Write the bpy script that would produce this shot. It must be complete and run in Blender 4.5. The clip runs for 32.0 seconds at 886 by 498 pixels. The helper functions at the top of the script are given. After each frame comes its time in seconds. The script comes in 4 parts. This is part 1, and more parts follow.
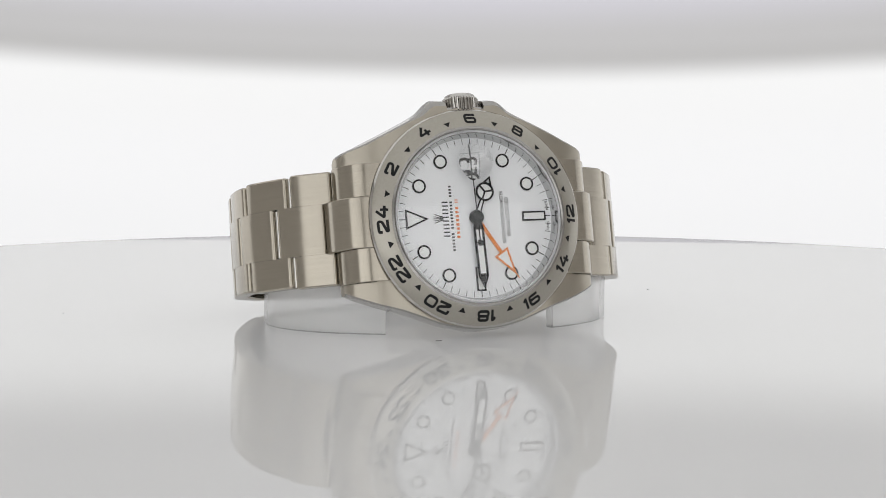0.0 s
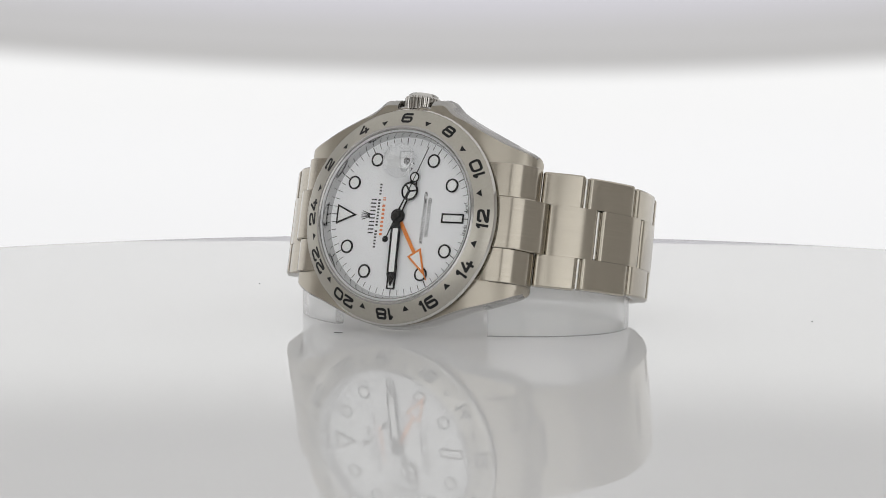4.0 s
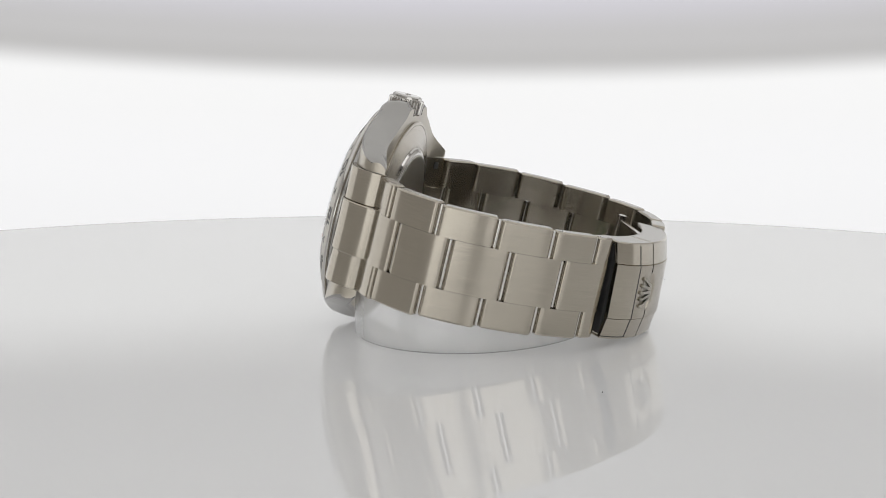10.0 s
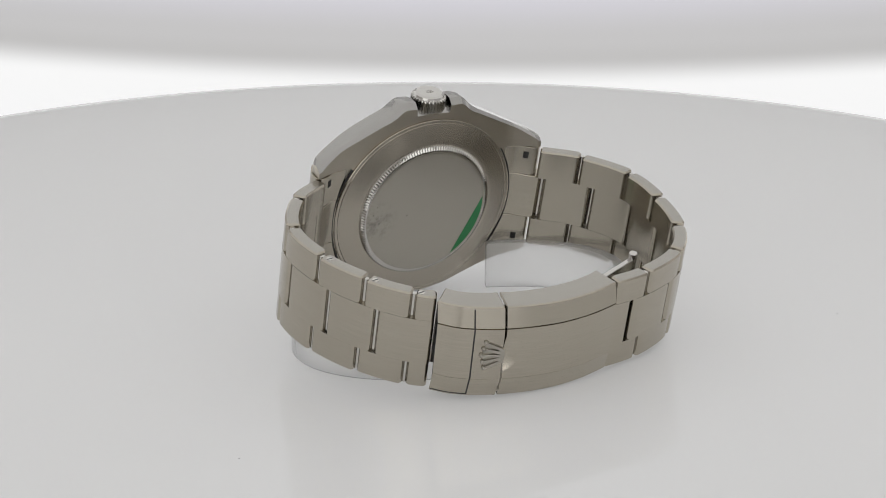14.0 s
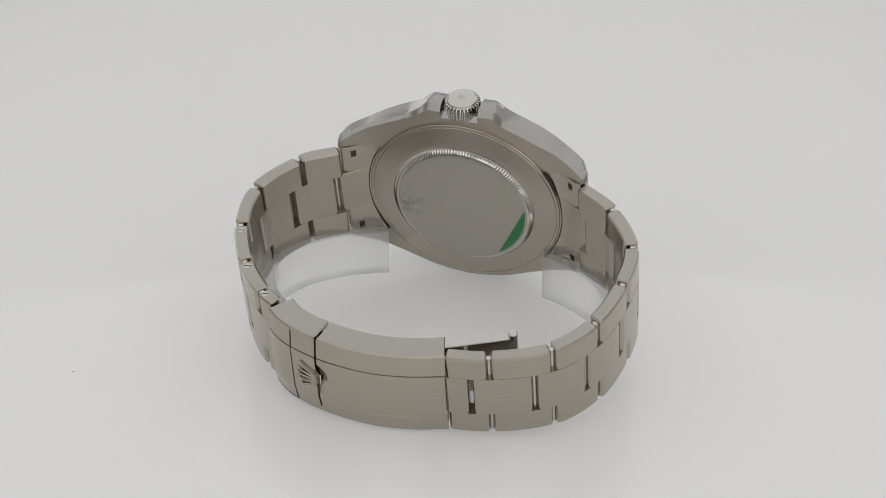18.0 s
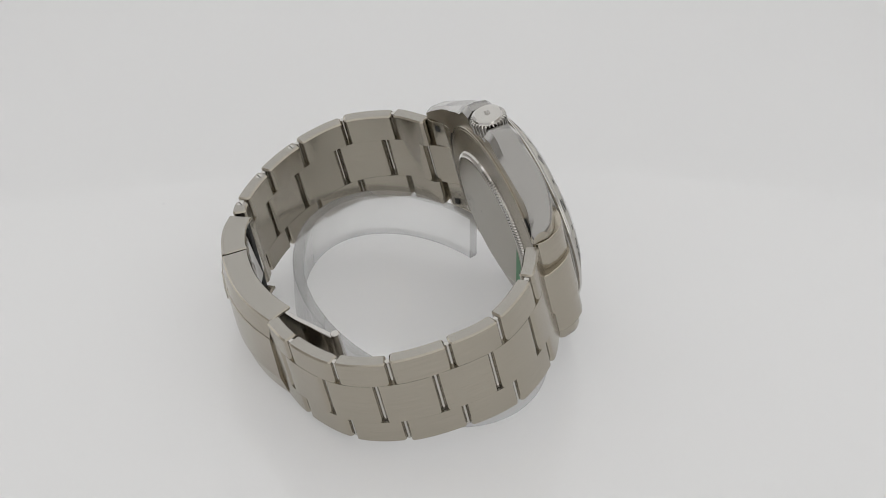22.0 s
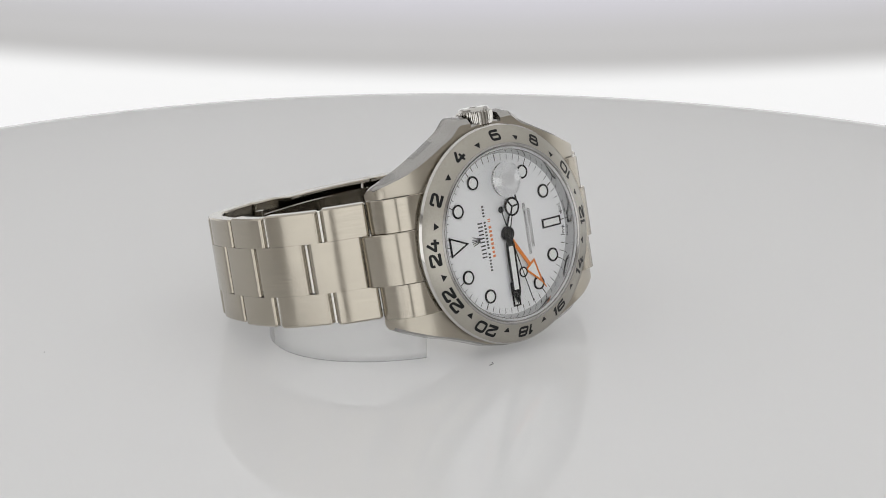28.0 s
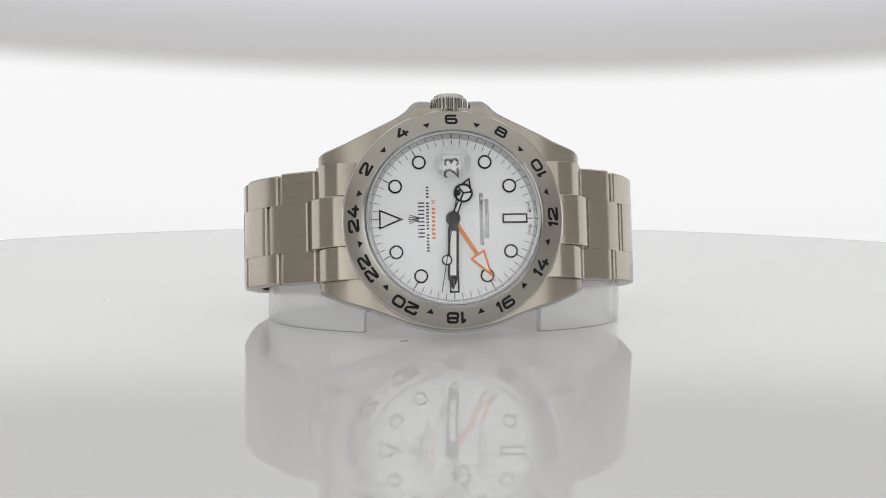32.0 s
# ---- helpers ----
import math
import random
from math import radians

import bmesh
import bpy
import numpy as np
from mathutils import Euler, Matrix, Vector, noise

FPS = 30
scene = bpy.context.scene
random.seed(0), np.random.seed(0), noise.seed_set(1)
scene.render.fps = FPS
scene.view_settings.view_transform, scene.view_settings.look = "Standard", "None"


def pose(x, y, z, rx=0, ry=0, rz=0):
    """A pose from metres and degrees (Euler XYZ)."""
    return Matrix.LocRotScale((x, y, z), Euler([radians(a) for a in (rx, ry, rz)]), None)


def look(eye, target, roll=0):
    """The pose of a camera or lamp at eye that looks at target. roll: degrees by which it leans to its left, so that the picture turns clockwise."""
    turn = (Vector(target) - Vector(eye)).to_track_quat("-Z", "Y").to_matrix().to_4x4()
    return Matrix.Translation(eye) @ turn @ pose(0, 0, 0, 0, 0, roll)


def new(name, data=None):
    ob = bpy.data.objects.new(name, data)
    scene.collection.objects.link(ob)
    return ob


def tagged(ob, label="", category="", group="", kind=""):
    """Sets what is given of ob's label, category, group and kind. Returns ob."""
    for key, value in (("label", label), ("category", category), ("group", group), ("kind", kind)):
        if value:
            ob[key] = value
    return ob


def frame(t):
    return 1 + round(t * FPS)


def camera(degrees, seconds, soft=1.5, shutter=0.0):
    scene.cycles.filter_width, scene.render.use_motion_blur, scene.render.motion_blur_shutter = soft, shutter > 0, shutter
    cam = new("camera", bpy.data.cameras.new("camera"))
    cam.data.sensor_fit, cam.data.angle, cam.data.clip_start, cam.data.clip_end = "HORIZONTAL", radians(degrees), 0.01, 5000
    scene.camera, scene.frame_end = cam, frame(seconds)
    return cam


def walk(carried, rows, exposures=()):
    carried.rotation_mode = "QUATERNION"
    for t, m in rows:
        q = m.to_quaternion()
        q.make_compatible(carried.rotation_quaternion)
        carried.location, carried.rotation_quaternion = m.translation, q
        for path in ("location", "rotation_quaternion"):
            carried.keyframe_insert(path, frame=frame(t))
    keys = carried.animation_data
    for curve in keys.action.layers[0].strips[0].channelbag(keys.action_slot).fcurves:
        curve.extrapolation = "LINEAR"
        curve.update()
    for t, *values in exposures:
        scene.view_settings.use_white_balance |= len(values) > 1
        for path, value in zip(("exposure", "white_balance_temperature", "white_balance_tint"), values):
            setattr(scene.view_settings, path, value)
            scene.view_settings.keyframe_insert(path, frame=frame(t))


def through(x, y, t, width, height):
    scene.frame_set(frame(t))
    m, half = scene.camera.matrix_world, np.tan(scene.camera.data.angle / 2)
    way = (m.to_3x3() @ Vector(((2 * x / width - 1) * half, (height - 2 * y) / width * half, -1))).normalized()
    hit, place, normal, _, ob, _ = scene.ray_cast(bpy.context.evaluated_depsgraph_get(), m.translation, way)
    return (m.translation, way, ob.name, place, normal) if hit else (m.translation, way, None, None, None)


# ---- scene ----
# ---- the turning table and the swinging camera arm: seconds, lift of the arm, turn of the table (degrees) ----
TURNS = [(0, 6.32, 19.90), (1, 6.32, 7.84), (2, 6.32, -4.38), (3.5, 6.30, -22.97), (5.5, 6.29, -47.41),
         (7, 6.29, -65.62), (8.5, 6.32, -83.93), (9, 6.37, -89.99), (9.5, 6.96, -95.99), (10, 8.11, -101.92),
         (11, 10.79, -113.72), (12, 13.82, -125.77), (13, 17.01, -137.96), (14.5, 21.00, -155.55),
         (16.5, 27.05, -178.27), (17.5, 29.92, -190.33), (18.5, 32.95, -202.59), (19, 34.36, -208.72),
         (19.5, 35.31, -214.85), (20, 35.62, -220.99), (21, 35.43, -233.29), (22, 34.89, -245.57),
         (22.5, 33.98, -251.69), (23, 32.62, -257.79), (24, 29.68, -269.94), (25.5, 25.36, -288.05),
         (27.5, 19.68, -312.42), (28.5, 16.77, -324.69), (29.5, 14.05, -336.84), (30, 12.71, -342.87),
         (30.5, 11.28, -348.89), (31, 9.84, -353.09), (31.5, 8.43, -353.95), (32, 6.95, -354.37)]
PIVOT_Z = 0.00845
REACH = 0.38292


def arm(lift):
    """The arm's frame: its y axis runs from the camera to the backdrop, through the pivot over the table."""
    return Matrix.Translation((0, 0, PIVOT_Z)) @ Matrix.Rotation(radians(-lift), 4, "X")


# the camera on the arm: slightly off the axis, looking a little up and to the side
EYE = (Matrix.Translation((0.00589, -REACH, 0)) @ Matrix.Rotation(radians(1.0), 4, "Z")
       @ Matrix.Rotation(radians(90 + 0.90), 4, "X") @ Matrix.Rotation(radians(0.41), 4, "Z"))

cam = camera(25.646, 32.0, soft=0.9)
walk(cam, [(t, arm(lift) @ EYE) for t, lift, turn in TURNS], exposures=[(0, 0.0), (32, 0.0)])


# ---- world and lights ----
world = bpy.data.worlds.new("studio")
scene.world = world
world.use_nodes = True
world.node_tree.nodes["Background"].inputs[0].default_value = (0.8, 0.82, 0.86, 1)
world.node_tree.nodes["Background"].inputs[1].default_value = 0.35


def softbox(name, eye, target, width, height, watts, colour=(1, 1, 1), shape="RECTANGLE"):
    data = bpy.data.lights.new(name, "AREA")
    data.shape, data.size, data.size_y, data.energy, data.color = shape, width, height, watts, colour
    ob = new(name, data)
    ob.matrix_world = look(eye, target)
    return ob


softbox("overhead_softbox", (0, 0, 0.95), (0, 0, 0), 3.2, 3.2, 10.35, (0.995, 1.0, 1.01), "DISK")
# unseen fill lamps added in front, to brighten the dial and links
softbox("front_fill", (-0.58, -1.38, 0.2), (0, 0, 0.02), 1.05, 0.85, 3.0, (0.97, 0.985, 1.0))
softbox("front_fill", (0.58, -1.38, 0.2), (0, 0, 0.02), 1.05, 0.85, 3.0, (0.97, 0.985, 1.0))

# unseen lamp added under the turntable's translucent white top, to fill the shade on it
softbox("underside_fill", (0, 0, -0.035), (0, 0.0001, 0.5), 0.41, 0.41, 0.285, (1.0, 1.0, 1.0), "DISK")


# ---- materials ----
def material(name):
    m = bpy.data.materials.new(name)
    m.use_nodes = True
    return m, m.node_tree.nodes, m.node_tree.links, m.node_tree.nodes["Principled BSDF"]


def plain(name, colour, rough=0.5, metal=0.0, vary=0.0, scale=400.0):
    m, n, l, b = material(name)
    b.inputs["Base Color"].default_value = (*colour, 1)
    b.inputs["Roughness"].default_value = rough
    b.inputs["Metallic"].default_value = metal
    if vary:
        c, t, r = n.new("ShaderNodeTexCoord"), n.new("ShaderNodeTexNoise"), n.new("ShaderNodeMapRange")
        t.inputs["Scale"].default_value, t.inputs["Detail"].default_value = scale, 5
        r.inputs["To Min"].default_value, r.inputs["To Max"].default_value = rough * (1 - vary), rough * (1 + vary)
        l.new(c.outputs["Object"], t.inputs["Vector"])
        l.new(t.outputs["Fac"], r.inputs["Value"])
        l.new(r.outputs["Result"], b.inputs["Roughness"])
    return m


def steel(name, colour=(0.438, 0.402, 0.340), rough=0.27, grain=None, aniso=0.0, bump=0.008, around=False, spread=0.2, lie=0.25, streak=0.08):
    """Steel; grain: the noise's scale along the object's x, y, z, fine across the brushing; around: turned about y; lie: 0.25 for grooves round the axis, 0 for rays from it."""
    m, n, l, b = material(name)
    b.inputs["Base Color"].default_value = (*colour, 1)
    b.inputs["Metallic"].default_value = 1
    b.inputs["Roughness"].default_value = rough
    c = n.new("ShaderNodeTexCoord")
    soft = n.new("ShaderNodeTexNoise")
    soft.inputs["Scale"].default_value, soft.inputs["Detail"].default_value = 180, 4
    l.new(c.outputs["Object"], soft.inputs["Vector"])
    r = n.new("ShaderNodeMapRange")
    r.inputs["To Min"].default_value, r.inputs["To Max"].default_value = rough * (1 - spread), rough * (1 + spread)
    if grain:
        mp, t, mix = n.new("ShaderNodeMapping"), n.new("ShaderNodeTexNoise"), n.new("ShaderNodeMath")
        mp.inputs["Scale"].default_value = grain
        t.inputs["Scale"].default_value, t.inputs["Detail"].default_value = 1, 4
        l.new(c.outputs["Object"], mp.inputs["Vector"])
        l.new(mp.outputs["Vector"], t.inputs["Vector"])
        mix.operation = "MULTIPLY"
        l.new(t.outputs["Fac"], mix.inputs[0])
        l.new(soft.outputs["Fac"], mix.inputs[1])
        r.inputs["From Min"].default_value, r.inputs["From Max"].default_value = 0.1, 0.4
        l.new(mix.outputs["Value"], r.inputs["Value"])
        bp = n.new("ShaderNodeBump")
        bp.inputs["Strength"].default_value, bp.inputs["Distance"].default_value = bump, 0.00002
        l.new(t.outputs["Fac"], bp.inputs["Height"])
        l.new(bp.outputs["Normal"], b.inputs["Normal"])
        # uneven glint of the brushed lines, painted as streaks in the base colour
        hue, tone = n.new("ShaderNodeHueSaturation"), n.new("ShaderNodeMapRange")
        hue.inputs["Color"].default_value = (*colour, 1)
        tone.inputs["From Min"].default_value, tone.inputs["From Max"].default_value = 0.3, 0.7
        tone.inputs["To Min"].default_value, tone.inputs["To Max"].default_value = 1 - streak, 1 + streak
        l.new(t.outputs["Fac"], tone.inputs["Value"])
        l.new(tone.outputs["Result"], hue.inputs["Value"])
        l.new(hue.outputs["Color"], b.inputs["Base Color"])
    else:
        l.new(soft.outputs["Fac"], r.inputs["Value"])
    l.new(r.outputs["Result"], b.inputs["Roughness"])
    if aniso:
        b.inputs["Anisotropic"].default_value = aniso
        tg = n.new("ShaderNodeTangent")
        if around:
            tg.direction_type, tg.axis = "RADIAL", "Y"
            b.inputs["Anisotropic Rotation"].default_value = lie
        else:
            tg.direction_type, tg.uv_map = "UV_MAP", "across"
        l.new(tg.outputs["Tangent"], b.inputs["Tangent"])
    return m


def clear(name, tint=(1, 1, 1), rough=0.02, gloss=0.8, haze=0.0):
    """A clear pane: straight through, with a gloss that grows at grazing angles, and a little milky haze."""
    m, n, l, b = material(name)
    n.remove(b)
    out = n["Material Output"]
    tr, gl, mix, lw = (n.new("ShaderNodeBsdfTransparent"), n.new("ShaderNodeBsdfGlossy"),
                       n.new("ShaderNodeMixShader"), n.new("ShaderNodeLayerWeight"))
    pw, mad = n.new("ShaderNodeMath"), n.new("ShaderNodeMath")
    pw.operation, mad.operation = "POWER", "MULTIPLY_ADD"
    pw.inputs[1].default_value, mad.inputs[1].default_value, mad.inputs[2].default_value = 5, gloss, 0.03
    lw.inputs["Blend"].default_value = 0.5
    l.new(lw.outputs["Facing"], pw.inputs[0])
    l.new(pw.outputs["Value"], mad.inputs[0])
    l.new(mad.outputs["Value"], mix.inputs["Fac"])
    tr.inputs["Color"].default_value = (*tint, 1)
    gl.inputs["Roughness"].default_value = rough
    last = tr
    if haze:
        df, more = n.new("ShaderNodeBsdfDiffuse"), n.new("ShaderNodeMixShader")
        tl, both = n.new("ShaderNodeBsdfTranslucent"), n.new("ShaderNodeMixShader")
        df.inputs["Color"].default_value = tl.inputs["Color"].default_value = (0.95, 0.95, 0.95, 1)
        more.inputs["Fac"].default_value = haze
        l.new(df.outputs["BSDF"], both.inputs[1])
        l.new(tl.outputs["BSDF"], both.inputs[2])
        l.new(tr.outputs["BSDF"], more.inputs[1])
        l.new(both.outputs["Shader"], more.inputs[2])
        last = more
    l.new(last.outputs[0], mix.inputs[1])
    l.new(gl.outputs["BSDF"], mix.inputs[2])
    l.new(mix.outputs["Shader"], out.inputs["Surface"])
    return m


def lens_glass(name, ior, coated=True):
    """Glass; coated, it bends light strongly and mirrors little."""
    m, n, l, b = material(name)
    n.remove(b)
    rf, gl, mix = n.new("ShaderNodeBsdfRefraction" if coated else "ShaderNodeBsdfGlass"), n.new("ShaderNodeBsdfGlossy"), n.new("ShaderNodeMixShader")
    rf.inputs["IOR"].default_value, rf.inputs["Roughness"].default_value = ior, 0.0
    gl.inputs["Roughness"].default_value, mix.inputs["Fac"].default_value = 0.05, 0.06 if coated else 0.0
    l.new(rf.outputs["BSDF"], mix.inputs[1])
    l.new(gl.outputs["BSDF"], mix.inputs[2])
    l.new(mix.outputs["Shader"], n["Material Output"].inputs["Surface"])
    return m


def glossy_top(name, colour, through, ior):
    """Translucent white acrylic, mirror smooth; through: the share of its tint that lets light pass."""
    m, n, l, b = material(name)
    n.remove(b)
    df, tl, gl = n.new("ShaderNodeBsdfDiffuse"), n.new("ShaderNodeBsdfTranslucent"), n.new("ShaderNodeBsdfGlossy")
    a, c, fr = n.new("ShaderNodeMixShader"), n.new("ShaderNodeMixShader"), n.new("ShaderNodeFresnel")
    df.inputs["Color"].default_value = tl.inputs["Color"].default_value = (*colour, 1)
    gl.inputs["Roughness"].default_value, fr.inputs["IOR"].default_value = 0.0, ior
    a.inputs["Fac"].default_value = through
    l.new(df.outputs["BSDF"], a.inputs[1])
    l.new(tl.outputs["BSDF"], a.inputs[2])
    l.new(fr.outputs["Fac"], c.inputs["Fac"])
    l.new(a.outputs["Shader"], c.inputs[1])
    l.new(gl.outputs["BSDF"], c.inputs[2])
    l.new(c.outputs["Shader"], n["Material Output"].inputs["Surface"])
    return m


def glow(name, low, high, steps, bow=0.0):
    """Cloth that glows of itself, brightness painted up its height; steps: (part of the height, strength, colour) from
    low to high.
    """
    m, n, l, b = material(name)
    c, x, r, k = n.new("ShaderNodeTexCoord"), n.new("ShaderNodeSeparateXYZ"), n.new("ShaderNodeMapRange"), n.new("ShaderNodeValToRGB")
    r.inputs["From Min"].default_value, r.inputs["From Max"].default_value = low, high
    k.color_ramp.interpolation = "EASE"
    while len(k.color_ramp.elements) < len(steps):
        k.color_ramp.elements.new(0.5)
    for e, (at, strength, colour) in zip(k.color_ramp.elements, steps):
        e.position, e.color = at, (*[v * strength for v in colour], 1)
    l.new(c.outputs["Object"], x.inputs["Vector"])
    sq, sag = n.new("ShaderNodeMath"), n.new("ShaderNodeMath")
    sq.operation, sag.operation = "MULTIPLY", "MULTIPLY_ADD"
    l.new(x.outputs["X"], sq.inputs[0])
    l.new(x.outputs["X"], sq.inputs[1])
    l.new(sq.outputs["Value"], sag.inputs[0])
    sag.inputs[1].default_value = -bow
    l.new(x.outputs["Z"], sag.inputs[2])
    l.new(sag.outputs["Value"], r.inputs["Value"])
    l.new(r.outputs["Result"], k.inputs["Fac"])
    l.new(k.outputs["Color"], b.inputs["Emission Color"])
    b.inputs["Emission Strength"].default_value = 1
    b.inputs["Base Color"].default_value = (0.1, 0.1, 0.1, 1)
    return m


LINK_STEEL = steel("brushed_link_steel", rough=0.20, grain=(150, 150, 6000), aniso=0.6, bump=0.02, spread=0.15, streak=0.05)
LINK_SIDE = steel("link_side_steel", colour=(0.395, 0.378, 0.345), rough=0.22, spread=0.1)
CASE_STEEL = steel("brushed_case_steel", rough=0.30, aniso=0.4, spread=0.05)
BEZEL_STEEL = steel("satin_bezel_steel", colour=(0.405, 0.384, 0.338), rough=0.31, grain=(3000, 600, 3000), bump=0.003, spread=0.06, streak=0.04, aniso=0.6, around=True, lie=0.0)
POLISHED = steel("polished_steel", colour=(0.56, 0.545, 0.52), rough=0.09)
FLANK = steel("polished_flank_steel", colour=(0.38, 0.37, 0.355), rough=0.17)
BACK_STEEL = steel("turned_back_steel", colour=(0.438, 0.402, 0.345), rough=0.24, aniso=0.9, around=True, spread=0.03)
FILM = steel("protective_film", colour=(0.425, 0.402, 0.352), rough=0.33, spread=0.05)


def worn(m, at, reach):
    """A cloudy smudge about a spot of the object's surface, darker and duller in patches."""
    n, l, b = m.node_tree.nodes, m.node_tree.links, m.node_tree.nodes["Principled BSDF"]
    c, d, k = n.new("ShaderNodeTexCoord"), n.new("ShaderNodeVectorMath"), n.new("ShaderNodeMapRange")
    d.operation = "DISTANCE"
    d.inputs[1].default_value = at
    l.new(c.outputs["Object"], d.inputs[0])
    l.new(d.outputs["Value"], k.inputs["Value"])
    k.inputs["From Min"].default_value, k.inputs["From Max"].default_value = reach, reach * 0.15
    t, p, q = n.new("ShaderNodeTexNoise"), n.new("ShaderNodeMapRange"), n.new("ShaderNodeMath")
    t.inputs["Scale"].default_value, t.inputs["Detail"].default_value, t.inputs["Roughness"].default_value = 620, 7, 0.72
    l.new(c.outputs["Object"], t.inputs["Vector"])
    p.inputs["From Min"].default_value, p.inputs["From Max"].default_value = 0.44, 0.66
    l.new(t.outputs["Fac"], p.inputs["Value"])
    q.operation = "MULTIPLY"
    l.new(p.outputs["Result"], q.inputs[0])
    l.new(k.outputs["Result"], q.inputs[1])
    mix = n.new("ShaderNodeMix")
    mix.data_type = "RGBA"
    mix.inputs["A"].default_value = b.inputs["Base Color"].default_value
    mix.inputs["B"].default_value = (0.25, 0.24, 0.21, 1)
    l.new(q.outputs["Value"], mix.inputs["Factor"])
    l.new(mix.outputs["Result"], b.inputs["Base Color"])


worn(FILM, (0.0112, 0.0086, -0.0008), 0.0052)
SMUDGE = steel("smudged_film", colour=(0.27, 0.26, 0.235), rough=0.42, spread=0.3)
WHITE = plain("white_lacquer", (0.86, 0.87, 0.88), 0.3)
LUME = plain("white_lume", (0.84, 0.85, 0.84), 0.6)
BLACK = plain("black_enamel", (0.01, 0.01, 0.011), 0.45)
BLACK.node_tree.nodes["Principled BSDF"].inputs["Specular IOR Level"].default_value = 0.2
PRINT = plain("black_print", (0.03, 0.03, 0.03), 0.5)
ORANGE = plain("orange_lacquer", (0.80, 0.24, 0.035), 0.35)
ORANGE_PRINT = plain("orange_print", (0.80, 0.26, 0.10), 0.5)
GREEN = plain("green_sticker", (0.014, 0.185, 0.055), 0.4, vary=0.2)
REHAUT = steel("polished_flange_steel", colour=(0.52, 0.52, 0.52), rough=0.14)
CRYSTAL = clear("sapphire_crystal", gloss=1.4)
LENS = lens_glass("date_lens_sapphire", 2.2, coated=False)
LENS_BASE = lens_glass("date_lens_base", 1.6, coated=False)
GASKET = plain("pale_gasket", (0.62, 0.62, 0.63), 0.3)
ACRYLIC = clear("clear_acrylic", (0.985, 0.985, 0.985), 0.06, 0.9, haze=0.3)
ACRYLIC_EDGE = clear("acrylic_edge", (0.72, 0.72, 0.72), 0.1, 0.5, haze=0.2)
TABLE = glossy_top("glossy_white_acrylic", (0.735, 0.733, 0.735), 0.30, 1.6)
# white zone, dim seam and lilac top are brightness painted into the glow
PANEL = glow("glowing_backdrop_cloth", -0.2214, 0.271,
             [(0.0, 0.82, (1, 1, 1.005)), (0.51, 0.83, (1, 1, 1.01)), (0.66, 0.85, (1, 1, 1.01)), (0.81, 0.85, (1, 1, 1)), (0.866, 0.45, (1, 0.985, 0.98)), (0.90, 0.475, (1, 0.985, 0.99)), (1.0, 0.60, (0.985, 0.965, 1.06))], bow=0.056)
# unseen wall's own glow, bright low and dimmer high, for the table to mirror
WALL_GLOW = glow("glowing_wall_cloth", -0.43, 0.94, [(0.0, 0.9, (1, 1, 1)), (0.49, 0.97, (1, 1, 1)), (0.56, 0.44, (1, 0.99, 0.995)), (0.67, 0.46, (1, 0.99, 0.99)), (0.82, 0.52, (1, 0.99, 0.99)), (1.0, 0.45, (1, 1, 1))])
TENT = plain("white_tent_cloth", (0.80, 0.80, 0.79), 0.9, vary=0.05)
WALL = plain("grey_wall_cloth", (0.63, 0.61, 0.585), 0.9, vary=0.05)
# near-black for joints, and for shade painted into slots and openings
DARK = plain("dark_gap", (0.02, 0.02, 0.02), 0.6)
LINT = plain("grey_lint", (0.10, 0.10, 0.10), 0.9)


# ---- small builders; watch parts are drawn in millimetres: x to six o'clock, y into the case, z to the crown ----
MM = 0.001
SEAT = Matrix.Translation((-0.000347, -0.01749, 0.02202)) @ Matrix.Rotation(radians(-13.73), 4, "X") @ Matrix.Rotation(radians(-0.49), 4, "Y")


def part(name, bm, mat, parent, label="", m=None, smooth=True, unit=MM):
    bmesh.ops.recalc_face_normals(bm, faces=bm.faces)
    for v in bm.verts:
        v.co *= unit
    uv = bm.loops.layers.uv.new("across")
    for f in bm.faces:
        t = f.normal.cross(Vector((0, 0, 1)))
        t = t.normalized() if t.length > 0.2 else Vector((1, 0, 0))
        b = f.normal.cross(t)
        for lp in f.loops:
            lp[uv].uv = (lp.vert.co.dot(b), lp.vert.co.dot(t))
    me = bpy.data.meshes.new(name)
    bm.to_mesh(me)
    bm.free()
    for x in (mat if isinstance(mat, (list, tuple)) else [mat]):
        me.materials.append(x)
    if smooth:
        me.shade_smooth()
        me.set_sharp_from_angle(angle=radians(32))
    ob = new(name, me)
    if parent is not None:
        ob.parent = parent
        if m is not None:
            ob.matrix_basis = m
    if label:
        tagged(ob, label)
    return ob


def lathe(profile, steps=96, bm=None):
    """Turn (radius, y) points about the y axis; closed when the first point is repeated last."""
    bm = bm or bmesh.new()
    closed = profile[0] == profile[-1]
    pts = profile[:-1] if closed else profile
    rings = []
    for r, y in pts:
        if r < 1e-6:
            rings.append([bm.verts.new((0, y, 0))])
        else:
            rings.append([bm.verts.new((r * math.sin(2 * math.pi * i / steps), y, r * math.cos(2 * math.pi * i / steps)))
                          for i in range(steps)])
    pairs = list(zip(rings, rings[1:])) + ([(rings[-1], rings[0])] if closed else [])
    for a, b in pairs:
        for i in range(steps):
            j = (i + 1) % steps
            loop = [a[i % len(a)], a[j % len(a)], b[j % len(b)], b[i % len(b)]]
            seen = []
            for v in loop:
                if v not in seen:
                    seen.append(v)
            if len(seen) > 2:
                bm.faces.new(seen)
    return bm


